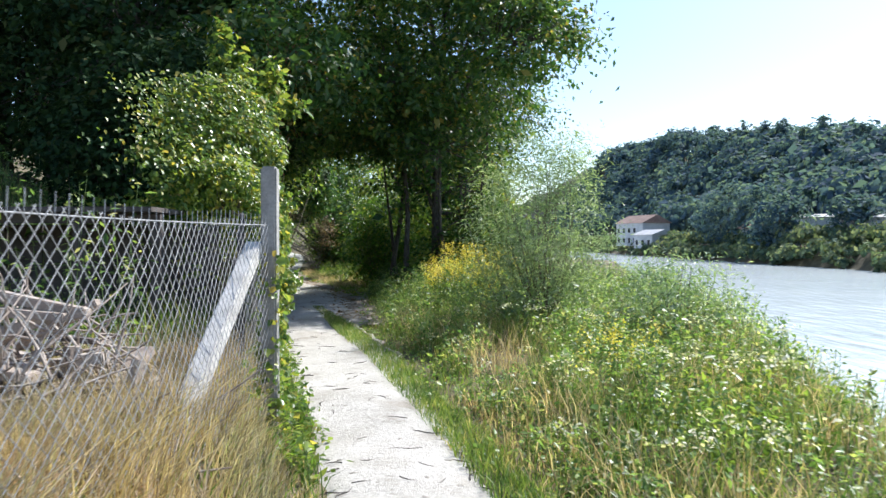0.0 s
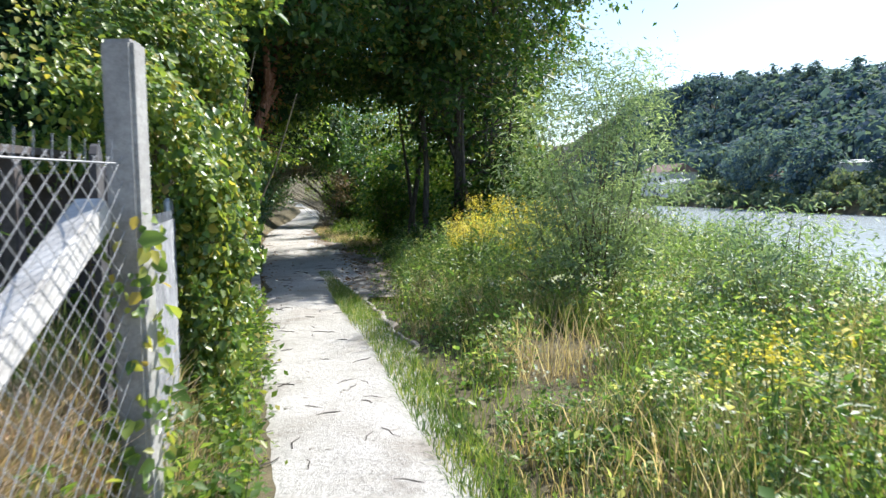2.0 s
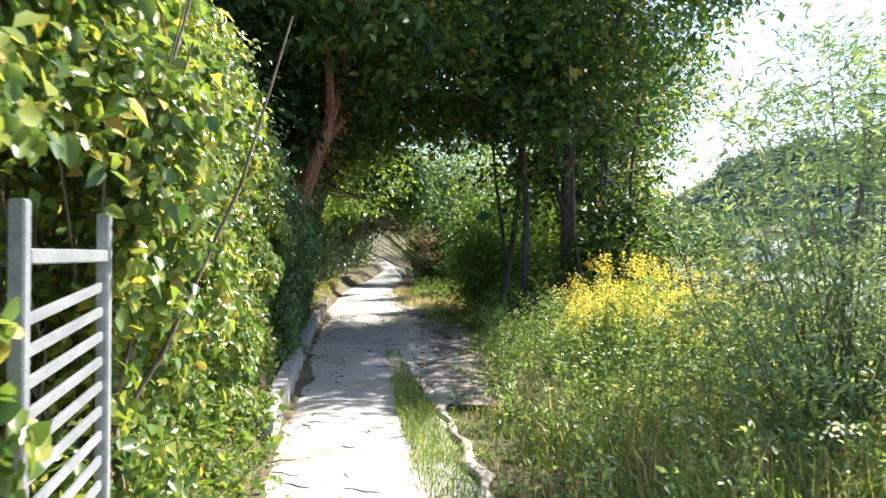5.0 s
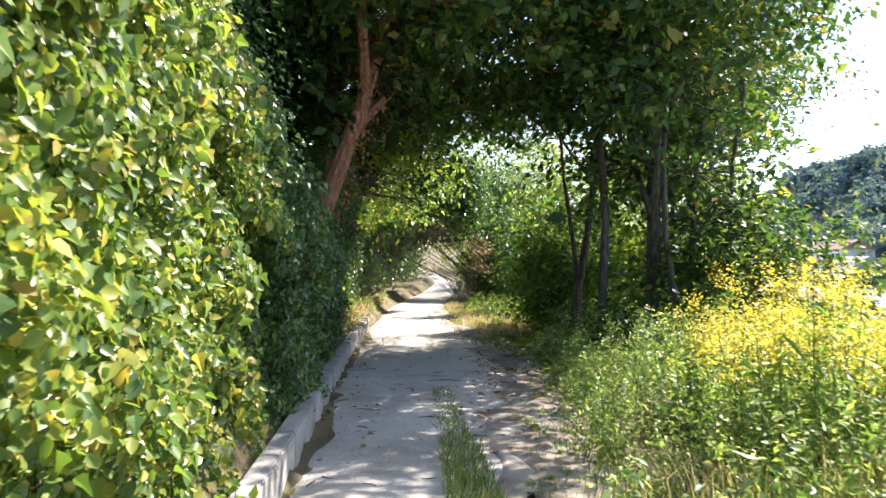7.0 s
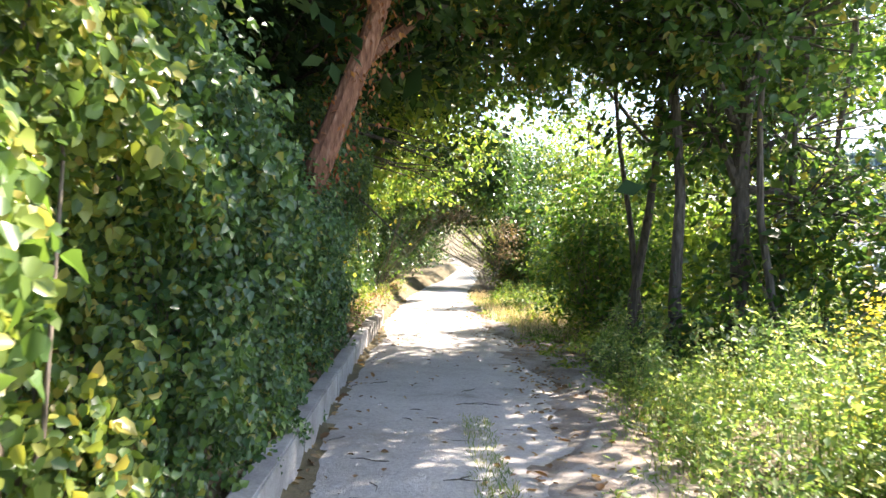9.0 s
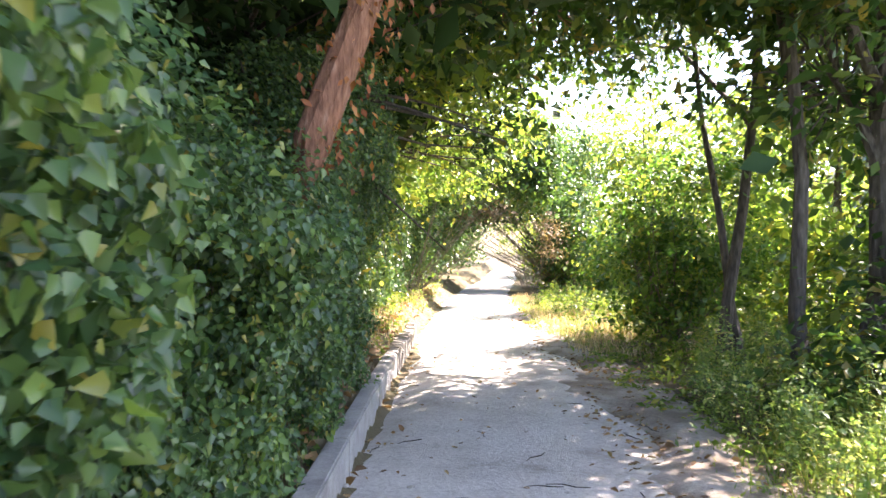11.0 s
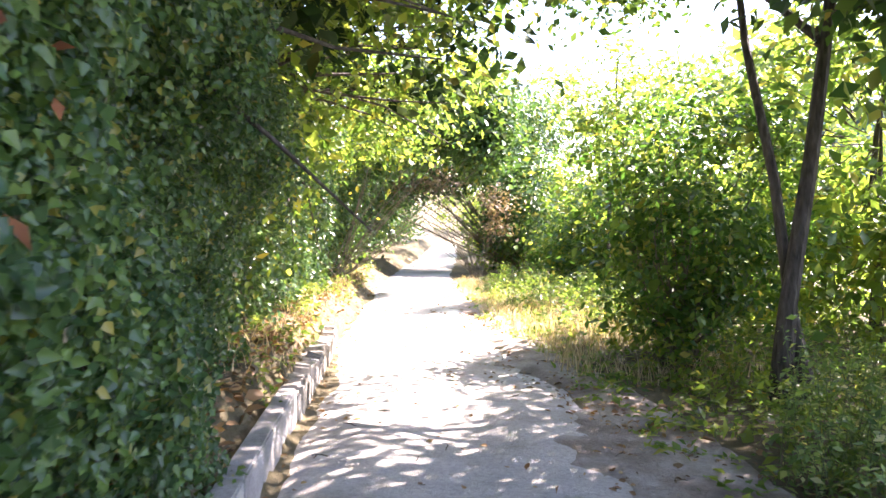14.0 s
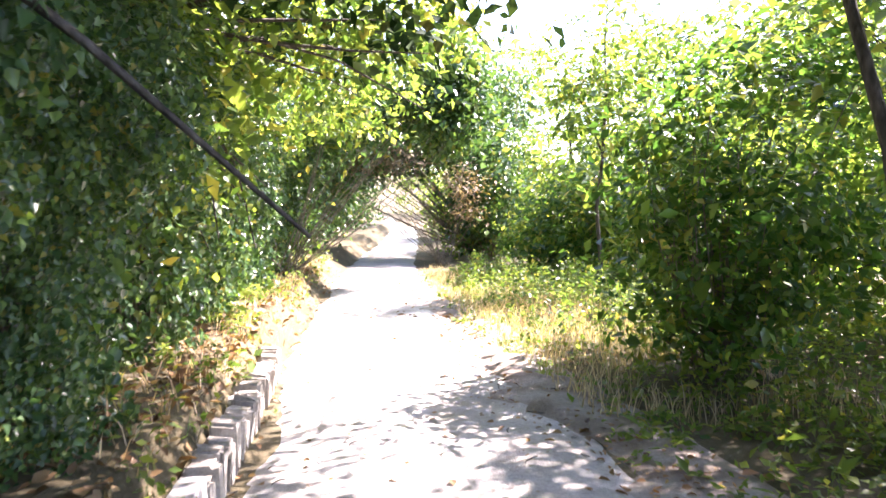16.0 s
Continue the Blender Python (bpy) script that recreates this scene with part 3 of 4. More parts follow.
tree("riverside_tree", "slim forked tree with dark stem beside the path", (-1.6, 22.8, 0), (-0.9, 23.3, 7.0), 0.085,
     [((-0.6, 23.2, 5.9), (1.5, 1.4, 0.8), 36, 28, 0.3), ((-2.9, 25.2, 4.9), (1.5, 1.3, 0.8), 70, 32, 0.3), ((1.2, 25.0, 5.0), (1.7, 1.5, 0.9), 160, 34, 0.3), ((0.3, 23.2, 4.8), (1.3, 1.2, 0.7), 85, 34, 0.3), ((2.2, 26.2, 6.2), (1.8, 1.6, 1.0), 120, 34, 0.3)], 0.105, M_TREE, rs, group="slim trees by the river")
tree("riverside_tree", "slim leaning dark-stemmed tree beside the path", (-1.35, 22.75, 0), (-2.2, 24.0, 6.5), 0.06,
     [((-2.0, 24.0, 6.2), (1.2, 1.2, 0.9), 35, 30, 0.3)], 0.105, M_TREE, rs, group="slim trees by the river")
for x, y, lx in ((0.3, 21.6, 0.5), (0.1, 20.6, -0.3), (1.0, 22.0, 0.4), (0.6, 23.4, 0.2)):
    tree("riverside_tree", "slim dark-stemmed tree among undergrowth", (x, y, 0), (x + lx, y, 6.5), 0.06,
         [((x + lx, y, 5.8), (1.3, 1.3, 1.1), 40, 30, 0.3)], 0.11, M_TREE, rs, group="slim trees by the river")

for k, (x, y, h, r) in enumerate([(-6.5, 19.5, 11, 3.4), (-11, 21, 12, 3.6), (-8, 25, 12, 3.6), (-13, 22, 13, 4.0), (-15.5, 20, 12, 3.8), (-18, 18, 13, 4.5), (-12, 30, 13, 4.5), (-19, 27, 13, 4.5), (-7.3, 17.6, 9, 2.4)]):
    z = float(ground_z(x, y))
    tree("forest_tree", "tall leafy tree of the shade-dark wood beside the path", (x, y, z), (x, y, z + h * 0.85), 0.2,
         [((x, y, z + h * 0.62), (r, r, h * 0.42), 250, 34, 0.42), ((x + 0.3, y - 0.6, z + h * 0.25), (r * 0.9, r * 0.9, h * 0.22), 150, 34, 0.4)], 0.19, M_SHADEFOREST, rs, group="trees of the wood")
tree("red_tree", "ivy-grown tree with reddish flaking bark leaning over the path", (-4.7, 16.6, 0.3), (-3.4, 18.2, 6.5), 0.16,
     [((-3.5, 15.4, 5.4), (1.9, 1.7, 1.0), 130, 34, 0.32), ((-3.6, 18.0, 5.2), (2.0, 2.2, 1.2), 130, 34, 0.34), ((-4.8, 20.5, 5.0), (2.0, 2.2, 1.5), 130, 34, 0.34), ((-4.0, 22.6, 4.8), (1.6, 1.6, 0.8), 90, 34, 0.32)], 0.15, M_TREE, rs, bark=M_REDBARK)

tree("arching_tree", "yellow-green tree arching from the bank over the path", (-8.5, 25.8, 0.9), (-7.6, 26.0, 5.0), 0.045,
     [((-6.0, 22.8, 4.5), (2.0, 1.9, 1.2), 150, 36, 0.3), ((-6.6, 26.2, 4.3), (2.1, 2.0, 1.3), 150, 36, 0.3), ((-7.6, 29.6, 3.9), (2.0, 2.2, 1.3), 150, 36, 0.3), ((-7.4, 24.0, 2.6), (0.9, 2.4, 1.4), 110, 36, 0.28)], 0.12, M_BRIGHT, rs, twig_n=16)

# ---- bushes ----
def bush(name, label, base, lobes, leaf, mat, rs, stems=26, group="", width=0.55, broad=False, category="bush", stem_mat=None, droop=0.3, stem_r=0.014):
    t = thing(name, label, category, group)
    PP, OO, CC = [], [], []
    for centre, radii, clusters, each, spread in lobes:
        P, out, cl = blob_points(rs, centre, radii, clusters, each, spread, 0.35)
        P, out = clear(P, out)
        keep = P[:, 2] > ground_z(P[:, 0], P[:, 1])
        PP.append(P[keep]), OO.append(out[keep]), CC.append(cl)
    CC = np.concatenate(CC)
    pick = CC[rs.choice(len(CC), min(stems, len(CC)), replace=False)]
    A = np.array(base)[None] + rs.normal(0, 0.12, pick.shape) * np.array([1, 1, 0])
    V, F = tubes_np(rs, A, pick, stem_r, 0.004, 0.08, 4)
    put("stem_tangle", mesh_np("stem_tangle", V, [F]), stem_mat or M_TWIG, t)["kind"] = "stuff"
    put("foliage", leaf_mesh("foliage", rs, np.concatenate(PP), np.concatenate(OO), leaf, width=width, broad=broad, droop=droop), mat, t)["kind"] = "stuff"
    return t


rs = np.random.RandomState(7)
bush("willow_shrub", "tall airy grey-green willow shrub on the river bank", (1.5, 11.7, -0.1),
     [((1.5, 11.7, 1.7), (1.2, 1.1, 1.25), 250, 42, 0.16), ((1.75, 11.8, 2.7), (0.75, 0.75, 0.7), 90, 34, 0.15), ((1.3, 11.5, 0.9), (1.1, 1.0, 0.8), 120, 40, 0.2)],
     0.072, M_WILLOW, rs, stems=70, width=0.2, droop=0.0, stem_r=0.013)
bush("willow_shrub", "low grey-green willow shrub near the water", (3.4, 10.5, -0.4),
     [((3.3, 10.5, 0.45), (1.1, 1.0, 0.85), 150, 40, 0.18)], 0.08, M_WILLOW, rs, stems=50, width=0.24, droop=0.0)
bush("path_bush", "sunlit green leafy bush beside the slim trees", (-2.2, 25, 0),
     [((-1.85, 25.3, 1.75), (1.35, 1.2, 1.45), 170, 40, 0.22), ((-2.35, 24.8, 0.9), (0.8, 0.8, 0.9), 60, 36, 0.22)], 0.1, M_SHRUB, rs, stems=60, group="bushes along the path")
tree("young_tree", "slim light green young tree on the sunny verge", (-2.9, 31.5, 0), (-2.7, 31.6, 5.2), 0.045,
     [((-2.8, 31.5, 3.2), (0.9, 0.9, 0.8), 34, 30, 0.24), ((-2.6, 31.7, 4.6), (0.9, 0.9, 0.9), 34, 30, 0.24), ((-3.5, 31.3, 3.9), (0.6, 0.5, 0.4), 14, 28, 0.2)], 0.12, M_BRIGHT, rs, twig_n=14)
bush("path_bush", "low dark green shrub behind the sunny verge", (-3.3, 35.5, 0),
     [((-3.2, 35.5, 1.1), (1.5, 1.2, 1.1), 130, 34, 0.28)], 0.13, M_SHRUB, rs, group="bushes along the path")
bush("path_bush", "dark undergrowth bush below the large tree", (0.2, 19.4, 0),
     [((0.7, 21.2, 1.1), (1.5, 1.2, 1.2), 62, 36, 0.26), ((-0.6, 19.9, 0.55), (0.8, 0.8, 0.6), 30, 34, 0.24), ((1.9, 20.6, 1.3), (1.2, 1.2, 1.4), 46, 34, 0.26)], 0.12, M_TREE, rs, group="bushes along the path")
bush("path_bush", "low bush at the foot of the trees", (0.9, 23.5, 0),
     [((0.9, 23.5, 0.35), (1.3, 1.2, 0.5), 60, 34, 0.24)], 0.12, M_BRIGHT, rs, group="bushes along the path")
for x, y, r, h in ((-2.9, 38.5, 1.8, 2.4), (-6.2, 44, 1.6, 2.6), (-2.0, 36, 2.4, 3.4), (-8.2, 54, 2.0, 3.0), (-5, 46, 3, 4)):
    z = float(ground_z(x, y))
    bush("path_bush", "sunny pale green bush along the path", (x, y, z), [((x, y, z + h * 0.5), (r, r, h * 0.6), 110, 34, 0.34)], 0.17, M_BRIGHT, rs, group="bushes along the path")
for x, y, h, r in ((0.6, 27, 5.0, 2.0), (0.8, 33, 6.0, 2.4), (-0.5, 38, 6.5, 2.6), (-3.0, 46, 8.5, 3.0), (-6.0, 52, 9.5, 3.4), (-9.5, 60, 11, 3.6), (-14, 78, 11, 5)):
    z = float(ground_z(x, y))
    tree("bank_side_tree", "leafy young tree between path and river", (x, y, z), (x, y, z + h * 0.8), 0.08,
         [((x, y, z + h * 0.6), (r, r, h * 0.42), 150, 34, 0.36), ((x, y, z + h * 0.25), (r * 0.9, r * 0.9, h * 0.25), 80, 34, 0.36)], 0.17, M_BRIGHT, rs, group="young trees between path and river")
for x, y, h, r in ((-17, 36, 10, 3.5), (-21, 46, 11, 4), (-25, 56, 12, 5), (-20, 66, 12, 5)):
    z = float(ground_z(x, y))
    tree("forest_tree", "tall leafy tree of the shade-dark wood beside the path", (x, y, z), (x, y, z + h * 0.85), 0.2,
         [((x, y, z + h * 0.55), (r, r, h * 0.5), 260, 34, 0.5)], 0.22, M_TREE, rs, group="trees of the wood")
# bower of ivy closing over the path
for x, y, z0, r, h in ((-10.1, 34, 0, 1.6, 3.4), (-11.2, 38, 0, 1.7, 3.4), (-12.2, 43, 0, 1.9, 3.6), (-13.2, 48, 0, 2.0, 3.6), (-14.2, 55, 0, 2.0, 3.8)):
    z = float(ground_z(x, y))
    bush("bower_bush", "dark ivy-grown bush arching over the path", (x, y, z), [((x, y, z + h * 0.5), (r, r, h * 0.6), 150, 34, 0.34), ((x + 1.6, y + 0.6, z + h * 0.98), (1.6, 1.6, 0.9), 90, 34, 0.3)], 0.16, M_IVY, rs, group="bushes arching over the path")
bush("bower_bush", "dark round clump of foliage hanging above the path", (-8.6, 31, 0.4), [((-5.9, 33.5, 4.1), (0.85, 0.9, 1.4), 190, 36, 0.24), ((-7.9, 33.5, 3.7), (1.3, 1.0, 0.7), 90, 34, 0.26), ((-9.4, 29.5, 2.0), (1.0, 1.6, 1.9), 140, 34, 0.28)], 0.14, M_IVY, rs, group="bushes arching over the path")

bush("bower_bush", "dense dark shrubbery closing into an arch across the path", (-5.6, 41, 0.1),
     [((-8.3, 40.5, 3.9), (2.2, 1.4, 1.35), 230, 36, 0.3), ((-5.6, 41, 2.2), (1.35, 1.6, 2.2), 220, 36, 0.3), ((-10.9, 41.5, 3.6), (1.6, 1.6, 1.6), 140, 34, 0.3), ((-6.6, 43, 5.2), (2.6, 1.6, 1.4), 170, 34, 0.34), ((-10.5, 44, 5.6), (2.6, 1.6, 1.5), 150, 34, 0.34)],
     0.16, M_IVY, rs, stems=60, group="bushes arching over the path", stem_r=0.025)
bush("dry_bush", "grey-brown withered bush beside the far path", (-6.7, 38.3, 0.05),
     [((-6.1, 38.8, 2.1), (0.5, 0.6, 1.0), 34, 30, 0.2), ((-8.6, 39.2, 3.1), (1.3, 0.5, 0.5), 60, 28, 0.2)], 0.09, M_DEAD, rs, stems=24, stem_r=0.010)


# ---- hedge and ivy bank ----
def hedge(name, label, y0, y1, height, depth, count, leaf, mat, rs, setback=0.1, vine=200, over=0.0, broad=True, gap=None, widen=None):
    """A leafy wall following the path's left edge; height is a function of y."""
    t = thing(name, label, "hedge")
    y = rs.uniform(y0, y1, count)
    hh = height(y)
    f = rs.uniform(0, 1, count) ** 0.85
    z = f * hh
    lump = np.array([noise.noise((a * 0.9, b * 0.9, 3)) * 0.35 + noise.noise((a * 2.6, b * 2.6, 8)) * 0.18 + noise.noise((a * 6, b * 6, 5)) * 0.10 for a, b in zip(y, z)])
    inward = np.abs(rs.normal(0, 0.16, count)) + (rs.uniform(0, 1, count) < 0.25) * rs.uniform(0, depth, count)
    top = smooth(0.72, 1.0, f)
    x = left_edge(y) - setback - inward - lump * 1.25 - top * depth * rs.uniform(0, 0.8, count) + over * smooth(0.5, 1, f)
    if gap:
        x = x - 0.8 * ((y > gap[0]) & (y < gap[1]) & (z > 0.6) & (z < gap[2]))
    if widen:
        x = x - widen[2] * smooth(widen[0], widen[1], y) * (1 - smooth(0.3, 0.6, f))
    P = np.stack([x, y, ground_z(x, y) * 0.5 + z], 1)
    out = np.stack([np.full(count, 0.9), np.full(count, -0.25), 0.25 + top], 1)
    put("foliage", leaf_mesh("foliage", rs, P, out, leaf, width=0.72, droop=0.5, broad=broad, jitter=0.65, vary=0.22), mat, t)["kind"] = "stuff"
    yy = rs.uniform(y0, y1, vine)
    deep = widen[2] * smooth(widen[0], widen[1], yy) + 0.25 if widen else 0.0
    A = np.stack([left_edge(yy) - setback - deep - rs.uniform(0.3, 0.8, vine), yy, np.full(vine, 0.1)], 1)
    yb = yy + rs.normal(0, 0.5, vine)
    B = np.stack([left_edge(yb) - setback - deep - rs.uniform(0.3, depth * 0.6, vine), yb, height(yb) * rs.uniform(0.4, 0.95, vine)], 1)
    V, F = tubes_np(rs, A, B, 0.012, 0.004, 0.08, 4)
    put("vine_tangle", mesh_np("vine_tangle", V, [F]), M_TWIG, t)["kind"] = "stuff"
    return t


rs = np.random.RandomState(9)
hedge_main = hedge("hedge", "tall sunlit yellow-green hedge overgrown with climbing vines", 6.55, 13.4, lambda y: 2.0 + 1.1 * smooth(6.6, 8.2, y), 0.9, 80000, 0.052, M_HEDGE, rs, setback=0.20, gap=(7.25, 8.4, 1.7))
bush("hazel_shrub", "bright yellow-green shrub with upright pointed shoots", (-2.35, 8.6, 0.4),
     [((-2.3, 8.6, 2.2), (0.8, 0.8, 0.85), 110, 36, 0.16), ((-2.3, 8.6, 3.0), (0.42, 0.42, 0.5), 34, 34, 0.12), ((-2.55, 8.6, 3.65), (0.09, 0.09, 0.45), 16, 26, 0.06), ((-2.38, 8.6, 3.45), (0.08, 0.08, 0.45), 14, 26, 0.06), ((-2.0, 8.6, 3.3), (0.08, 0.08, 0.4), 12, 26, 0.06),
      ((-2.9, 8.7, 2.95), (0.5, 0.12, 0.08), 18, 26, 0.06), ((-3.15, 8.6, 2.55), (0.5, 0.14, 0.09), 20, 26, 0.06), ((-3.0, 8.6, 2.1), (0.4, 0.3, 0.2), 20, 26, 0.09), ((-1.75, 8.7, 2.75), (0.4, 0.12, 0.1), 18, 26, 0.06), ((-1.7, 8.8, 3.1), (0.3, 0.1, 0.12), 10, 24, 0.05), ((-1.65, 8.7, 2.35), (0.4, 0.15, 0.1), 16, 26, 0.07)], 0.068, M_HEDGE, rs, width=0.6, broad=True)
hedge("ivy_bank", "shaded bank covered in dark green ivy", 13.15, 21.5, lambda y: 3.2 + 0.4 * np.sin(y) - 1.35 * smooth(13.0, 14.0, y) * (1 - smooth(16.2, 17.6, y)), 1.4, 120000, 0.041, M_IVY, rs, setback=0.12, broad="lobed", over=0.15, widen=(18.2, 20.6, 0.45))
# leaf colour darkened for the shaded hollow above the ivy
bush("wood_edge_shrub", "shrub of the wood above the ivy bank, shade put in its leaf colour", (-6.2, 14.8, 0.9),
     [((-5.9, 14.2, 3.2), (1.2, 1.9, 1.7), 170, 36, 0.3), ((-6.2, 16.8, 3.4), (1.2, 1.6, 1.6), 130, 36, 0.3), ((-5.0, 14.6, 4.6), (1.5, 2.0, 0.8), 120, 36, 0.3)], 0.13, M_SHADEFOREST, rs, stems=40, stem_r=0.03, stem_mat=M_BARK)
hedge("ivy_bank", "ivy-covered bank set back behind a sunny verge", 21, 33, lambda y: 3.2 + 0.5 * np.sin(y * 1.3), 1.6, 30000, 0.075, M_IVY, rs, setback=0.75, over=0.5)

# ---- fence ----
FENCE_A, FENCE_B = Vector((-1.2, -1.2, 0.3)), Vector((-1.1, 4.7, 0.3))
fence = thing("chain_link_fence", "old chain-link fence with concrete post and leaning strut", "fence")


def concrete_post(x, y, w, h, name="post"):
    bm = bmesh.new()
    box(bm, (x - w / 2, y - w / 2, -0.1), (x + w / 2, y + w / 2, h), bevel=0.012)
    return part(name, bm, M_CONCRETE, fence)


concrete_post(-1.1, 4.7, 0.10, 1.98)
concrete_post(-1.25, -1.2, 0.115, 1.98)


def beam(a, b, w, d, bevel=0.01):
    a, b = Vector(a), Vector(b)
    bm = bmesh.new()
    m = Matrix.Translation(a) @ (b - a).to_track_quat("Z", "Y").to_matrix().to_4x4()
    box(bm, (-w / 2, -d / 2, 0), (w / 2, d / 2, (b - a).length), m, bevel)
    return bm


part("strut", beam((-1.245, 2.80, 0.25), (-1.19, 4.66, 1.47), 0.10, 0.10), M_STRUT, fence, "pale concrete strut")


def chain_link(a, b, z0, z1, pitch, r, sag=0.0):
    """Zigzag wires, each hooked into the next, with twisted ends along the top."""
    L = (b - a).length
    d = (b - a).normalized()
    nrm = Vector((-d.y, d.x, 0)) * 0.006
    n = int(L / pitch)
    rows = int((z1 - z0) / pitch)
    A, B = [], []
    for i in range(n):
        for k in range(rows):
            for s in (0, 1):
                u0, u1 = (i + s) * pitch, (i + 1 - s) * pitch
                off = nrm * (1 if s else -1)
                base = z0 + k * pitch
                def pt(u, z):
                    p = a + d * u
                    zz = z - sag * math.sin(math.pi * u / L) * (z - z0) / (z1 - z0)
                    return (p.x + off.x, p.y + off.y, zz)
                A.append(pt(u0, base)), B.append(pt(u1, base + pitch))
        tip = z0 + rows * pitch
        A.append(pt((i + 0.5) * pitch, tip - pitch * 0.5)), B.append(pt((i + 0.55) * pitch, tip + 0.045))
    return np.array(A), np.array(B), n


rs = np.random.RandomState(11)


def wobble(P):
    """The slack of old wire netting."""
    q = np.stack([np.sin(P[:, 1] * 2.1 + P[:, 2] * 1.7) * 0.022, np.sin(P[:, 2] * 5.0 + P[:, 1] * 1.3) * 0.014, np.sin(P[:, 1] * 3.3 + 1.0) * 0.014], 1)
    return q * smooth(0, 0.5, 4.7 - P[:, 1])[:, None]


A, B, _ = chain_link(FENCE_A, FENCE_B, 0.30, 1.64, 0.074, 0.002, 0.04)
A, B = A + wobble(A), B + wobble(B)
V, F = tubes_np(rs, A, B, 0.0019, 0.0019, 0.0, 3, 1)
put("wire_mesh", mesh_np("wire_mesh", V, [F]), M_WIRE, fence, "galvanised diamond wire mesh")["kind"] = "stuff"
bm = bmesh.new()
tube(bm, [FENCE_A.lerp(FENCE_B, k / 10) + Vector((0, 0, 1.31 - 0.03 * math.sin(math.pi * k / 10))) for k in range(11)], [0.003] * 11, 5)
part("tension_wire", bm, M_WIRE, fence)

fence2 = thing("wire_fence", "short run of grey chain-link fence with low posts", "fence")
P2, P3 = Vector((-1.18, 4.95, 0.25)), Vector((-1.72, 6.6, 0.25))
A, B, _ = chain_link(P2, P3, 0.2, 1.40, 0.052, 0.002)
V, F = tubes_np(rs, A, B, 0.0024, 0.0024, 0.0, 3, 1)
put("wire_mesh", mesh_np("wire_mesh", V, [F]), M_WIRE, fence2)["kind"] = "stuff"
for f in (0.0, 1.0):
    p = P2.lerp(P3, f)
    bm = bmesh.new()
    tube(bm, [(p.x - 0.03, p.y, -0.1), (p.x - 0.03, p.y, 1.44), (p.x - 0.03, p.y, 1.49), (p.x - 0.03, p.y, 1.51)], [0.03, 0.03, 0.026, 0.012], 10)
    part("post", bm, M_STEEL, fence2)
pickets = thing("picket_fence", "grey weathered picket boards with rounded tops", "fence")
for k, h in enumerate((1.70, 1.63, 1.60, 1.36, 1.34, 1.37, 1.33, 1.35)):
    p = P2.lerp(P3, 0.05 + k * 0.125)
    bm = bmesh.new()
    m = Matrix.Translation((p.x - 0.16, p.y, 0.2)) @ Matrix.Rotation(math.atan2(P3.y - P2.y, P3.x - P2.x), 4, "Z")
    w = 0.075
    prof = [(-w, 0), (w, 0), (w, h - 0.2 - w)] + [(w * math.cos(a), h - 0.2 - w + w * math.sin(a)) for a in (0.5, 1.0, 1.57, 2.14, 2.64)] + [(-w, h - 0.2 - w)]
    front = [bm.verts.new(m @ Vector((u, -0.012, v))) for u, v in prof]
    back = [bm.verts.new(m @ Vector((u, 0.012, v))) for u, v in prof]
    bm.faces.new(front), bm.faces.new(back[::-1])
    for q in range(len(prof)):
        r = (q + 1) % len(prof)
        bm.faces.new((front[r], front[q], back[q], back[r]))
    part("picket", bm, M_PICKET, pickets)

gate = thing("garden_gate", "grey steel gate frame with slanting bars, overgrown", "gate", at=(-1.86, 7.98, 0.2))
gate.rotation_euler = (0, 0, radians(106))
for x0, x1, z0, z1 in ((-0.34, -0.30, 0, 1.40), (0.30, 0.34, 0, 1.40), (-0.298, 0.298, 1.24, 1.28), (-0.298, 0.298, 0.06, 0.10)):
    bm = bmesh.new()
    box(bm, (x0, -0.02, z0), (x1, 0.02, z1), bevel=0.004)
    part("gate_frame", bm, M_STEEL, gate)
for k in range(13):
    bm = beam((-0.29, 0, 0.14 + k * 0.08), (0.29, 0, 0.20 + k * 0.08), 0.014, 0.03, 0.002)
    part("bar", bm, M_STEEL, gate)

# ---- broken timber behind the fence ----
pile = thing("timber_pile", "heap of broken grey weathered planks and boards", "wood pile")
rs = np.random.RandomState(13)
for a, b, w, d in (((-2.5, 3.45, 1.34), (-1.68, 3.5, 1.16), 0.07, 0.05), ((-2.5, 3.4, 1.22), (-1.75, 3.45, 1.15), 0.10, 0.04), ((-2.4, 3.3, 0.88), (-1.9, 3.4, 0.92), 0.12, 0.05),
                   ((-1.82, 3.5, 0.4), (-1.78, 3.55, 1.0), 0.07, 0.07), ((-2.2, 3.5, 0.4), (-2.2, 3.5, 1.2), 0.08, 0.08), ((-1.68, 3.4, 0.96), (-1.55, 3.4, 0.97), 0.08, 0.05), ((-2.1, 3.6, 0.5), (-1.4, 3.6, 0.82), 0.12, 0.05),
                   ((-1.9, 3.3, 0.45), (-1.45, 3.6, 0.9), 0.08, 0.04), ((-2.3, 3.2, 0.45), (-1.6, 3.3, 0.7), 0.12, 0.05), ((-1.5, 3.3, 0.4), (-1.42, 3.45, 0.95), 0.06, 0.05)):
    part("plank", beam(a, b, w, d, 0.006), M_PLANK, pile)
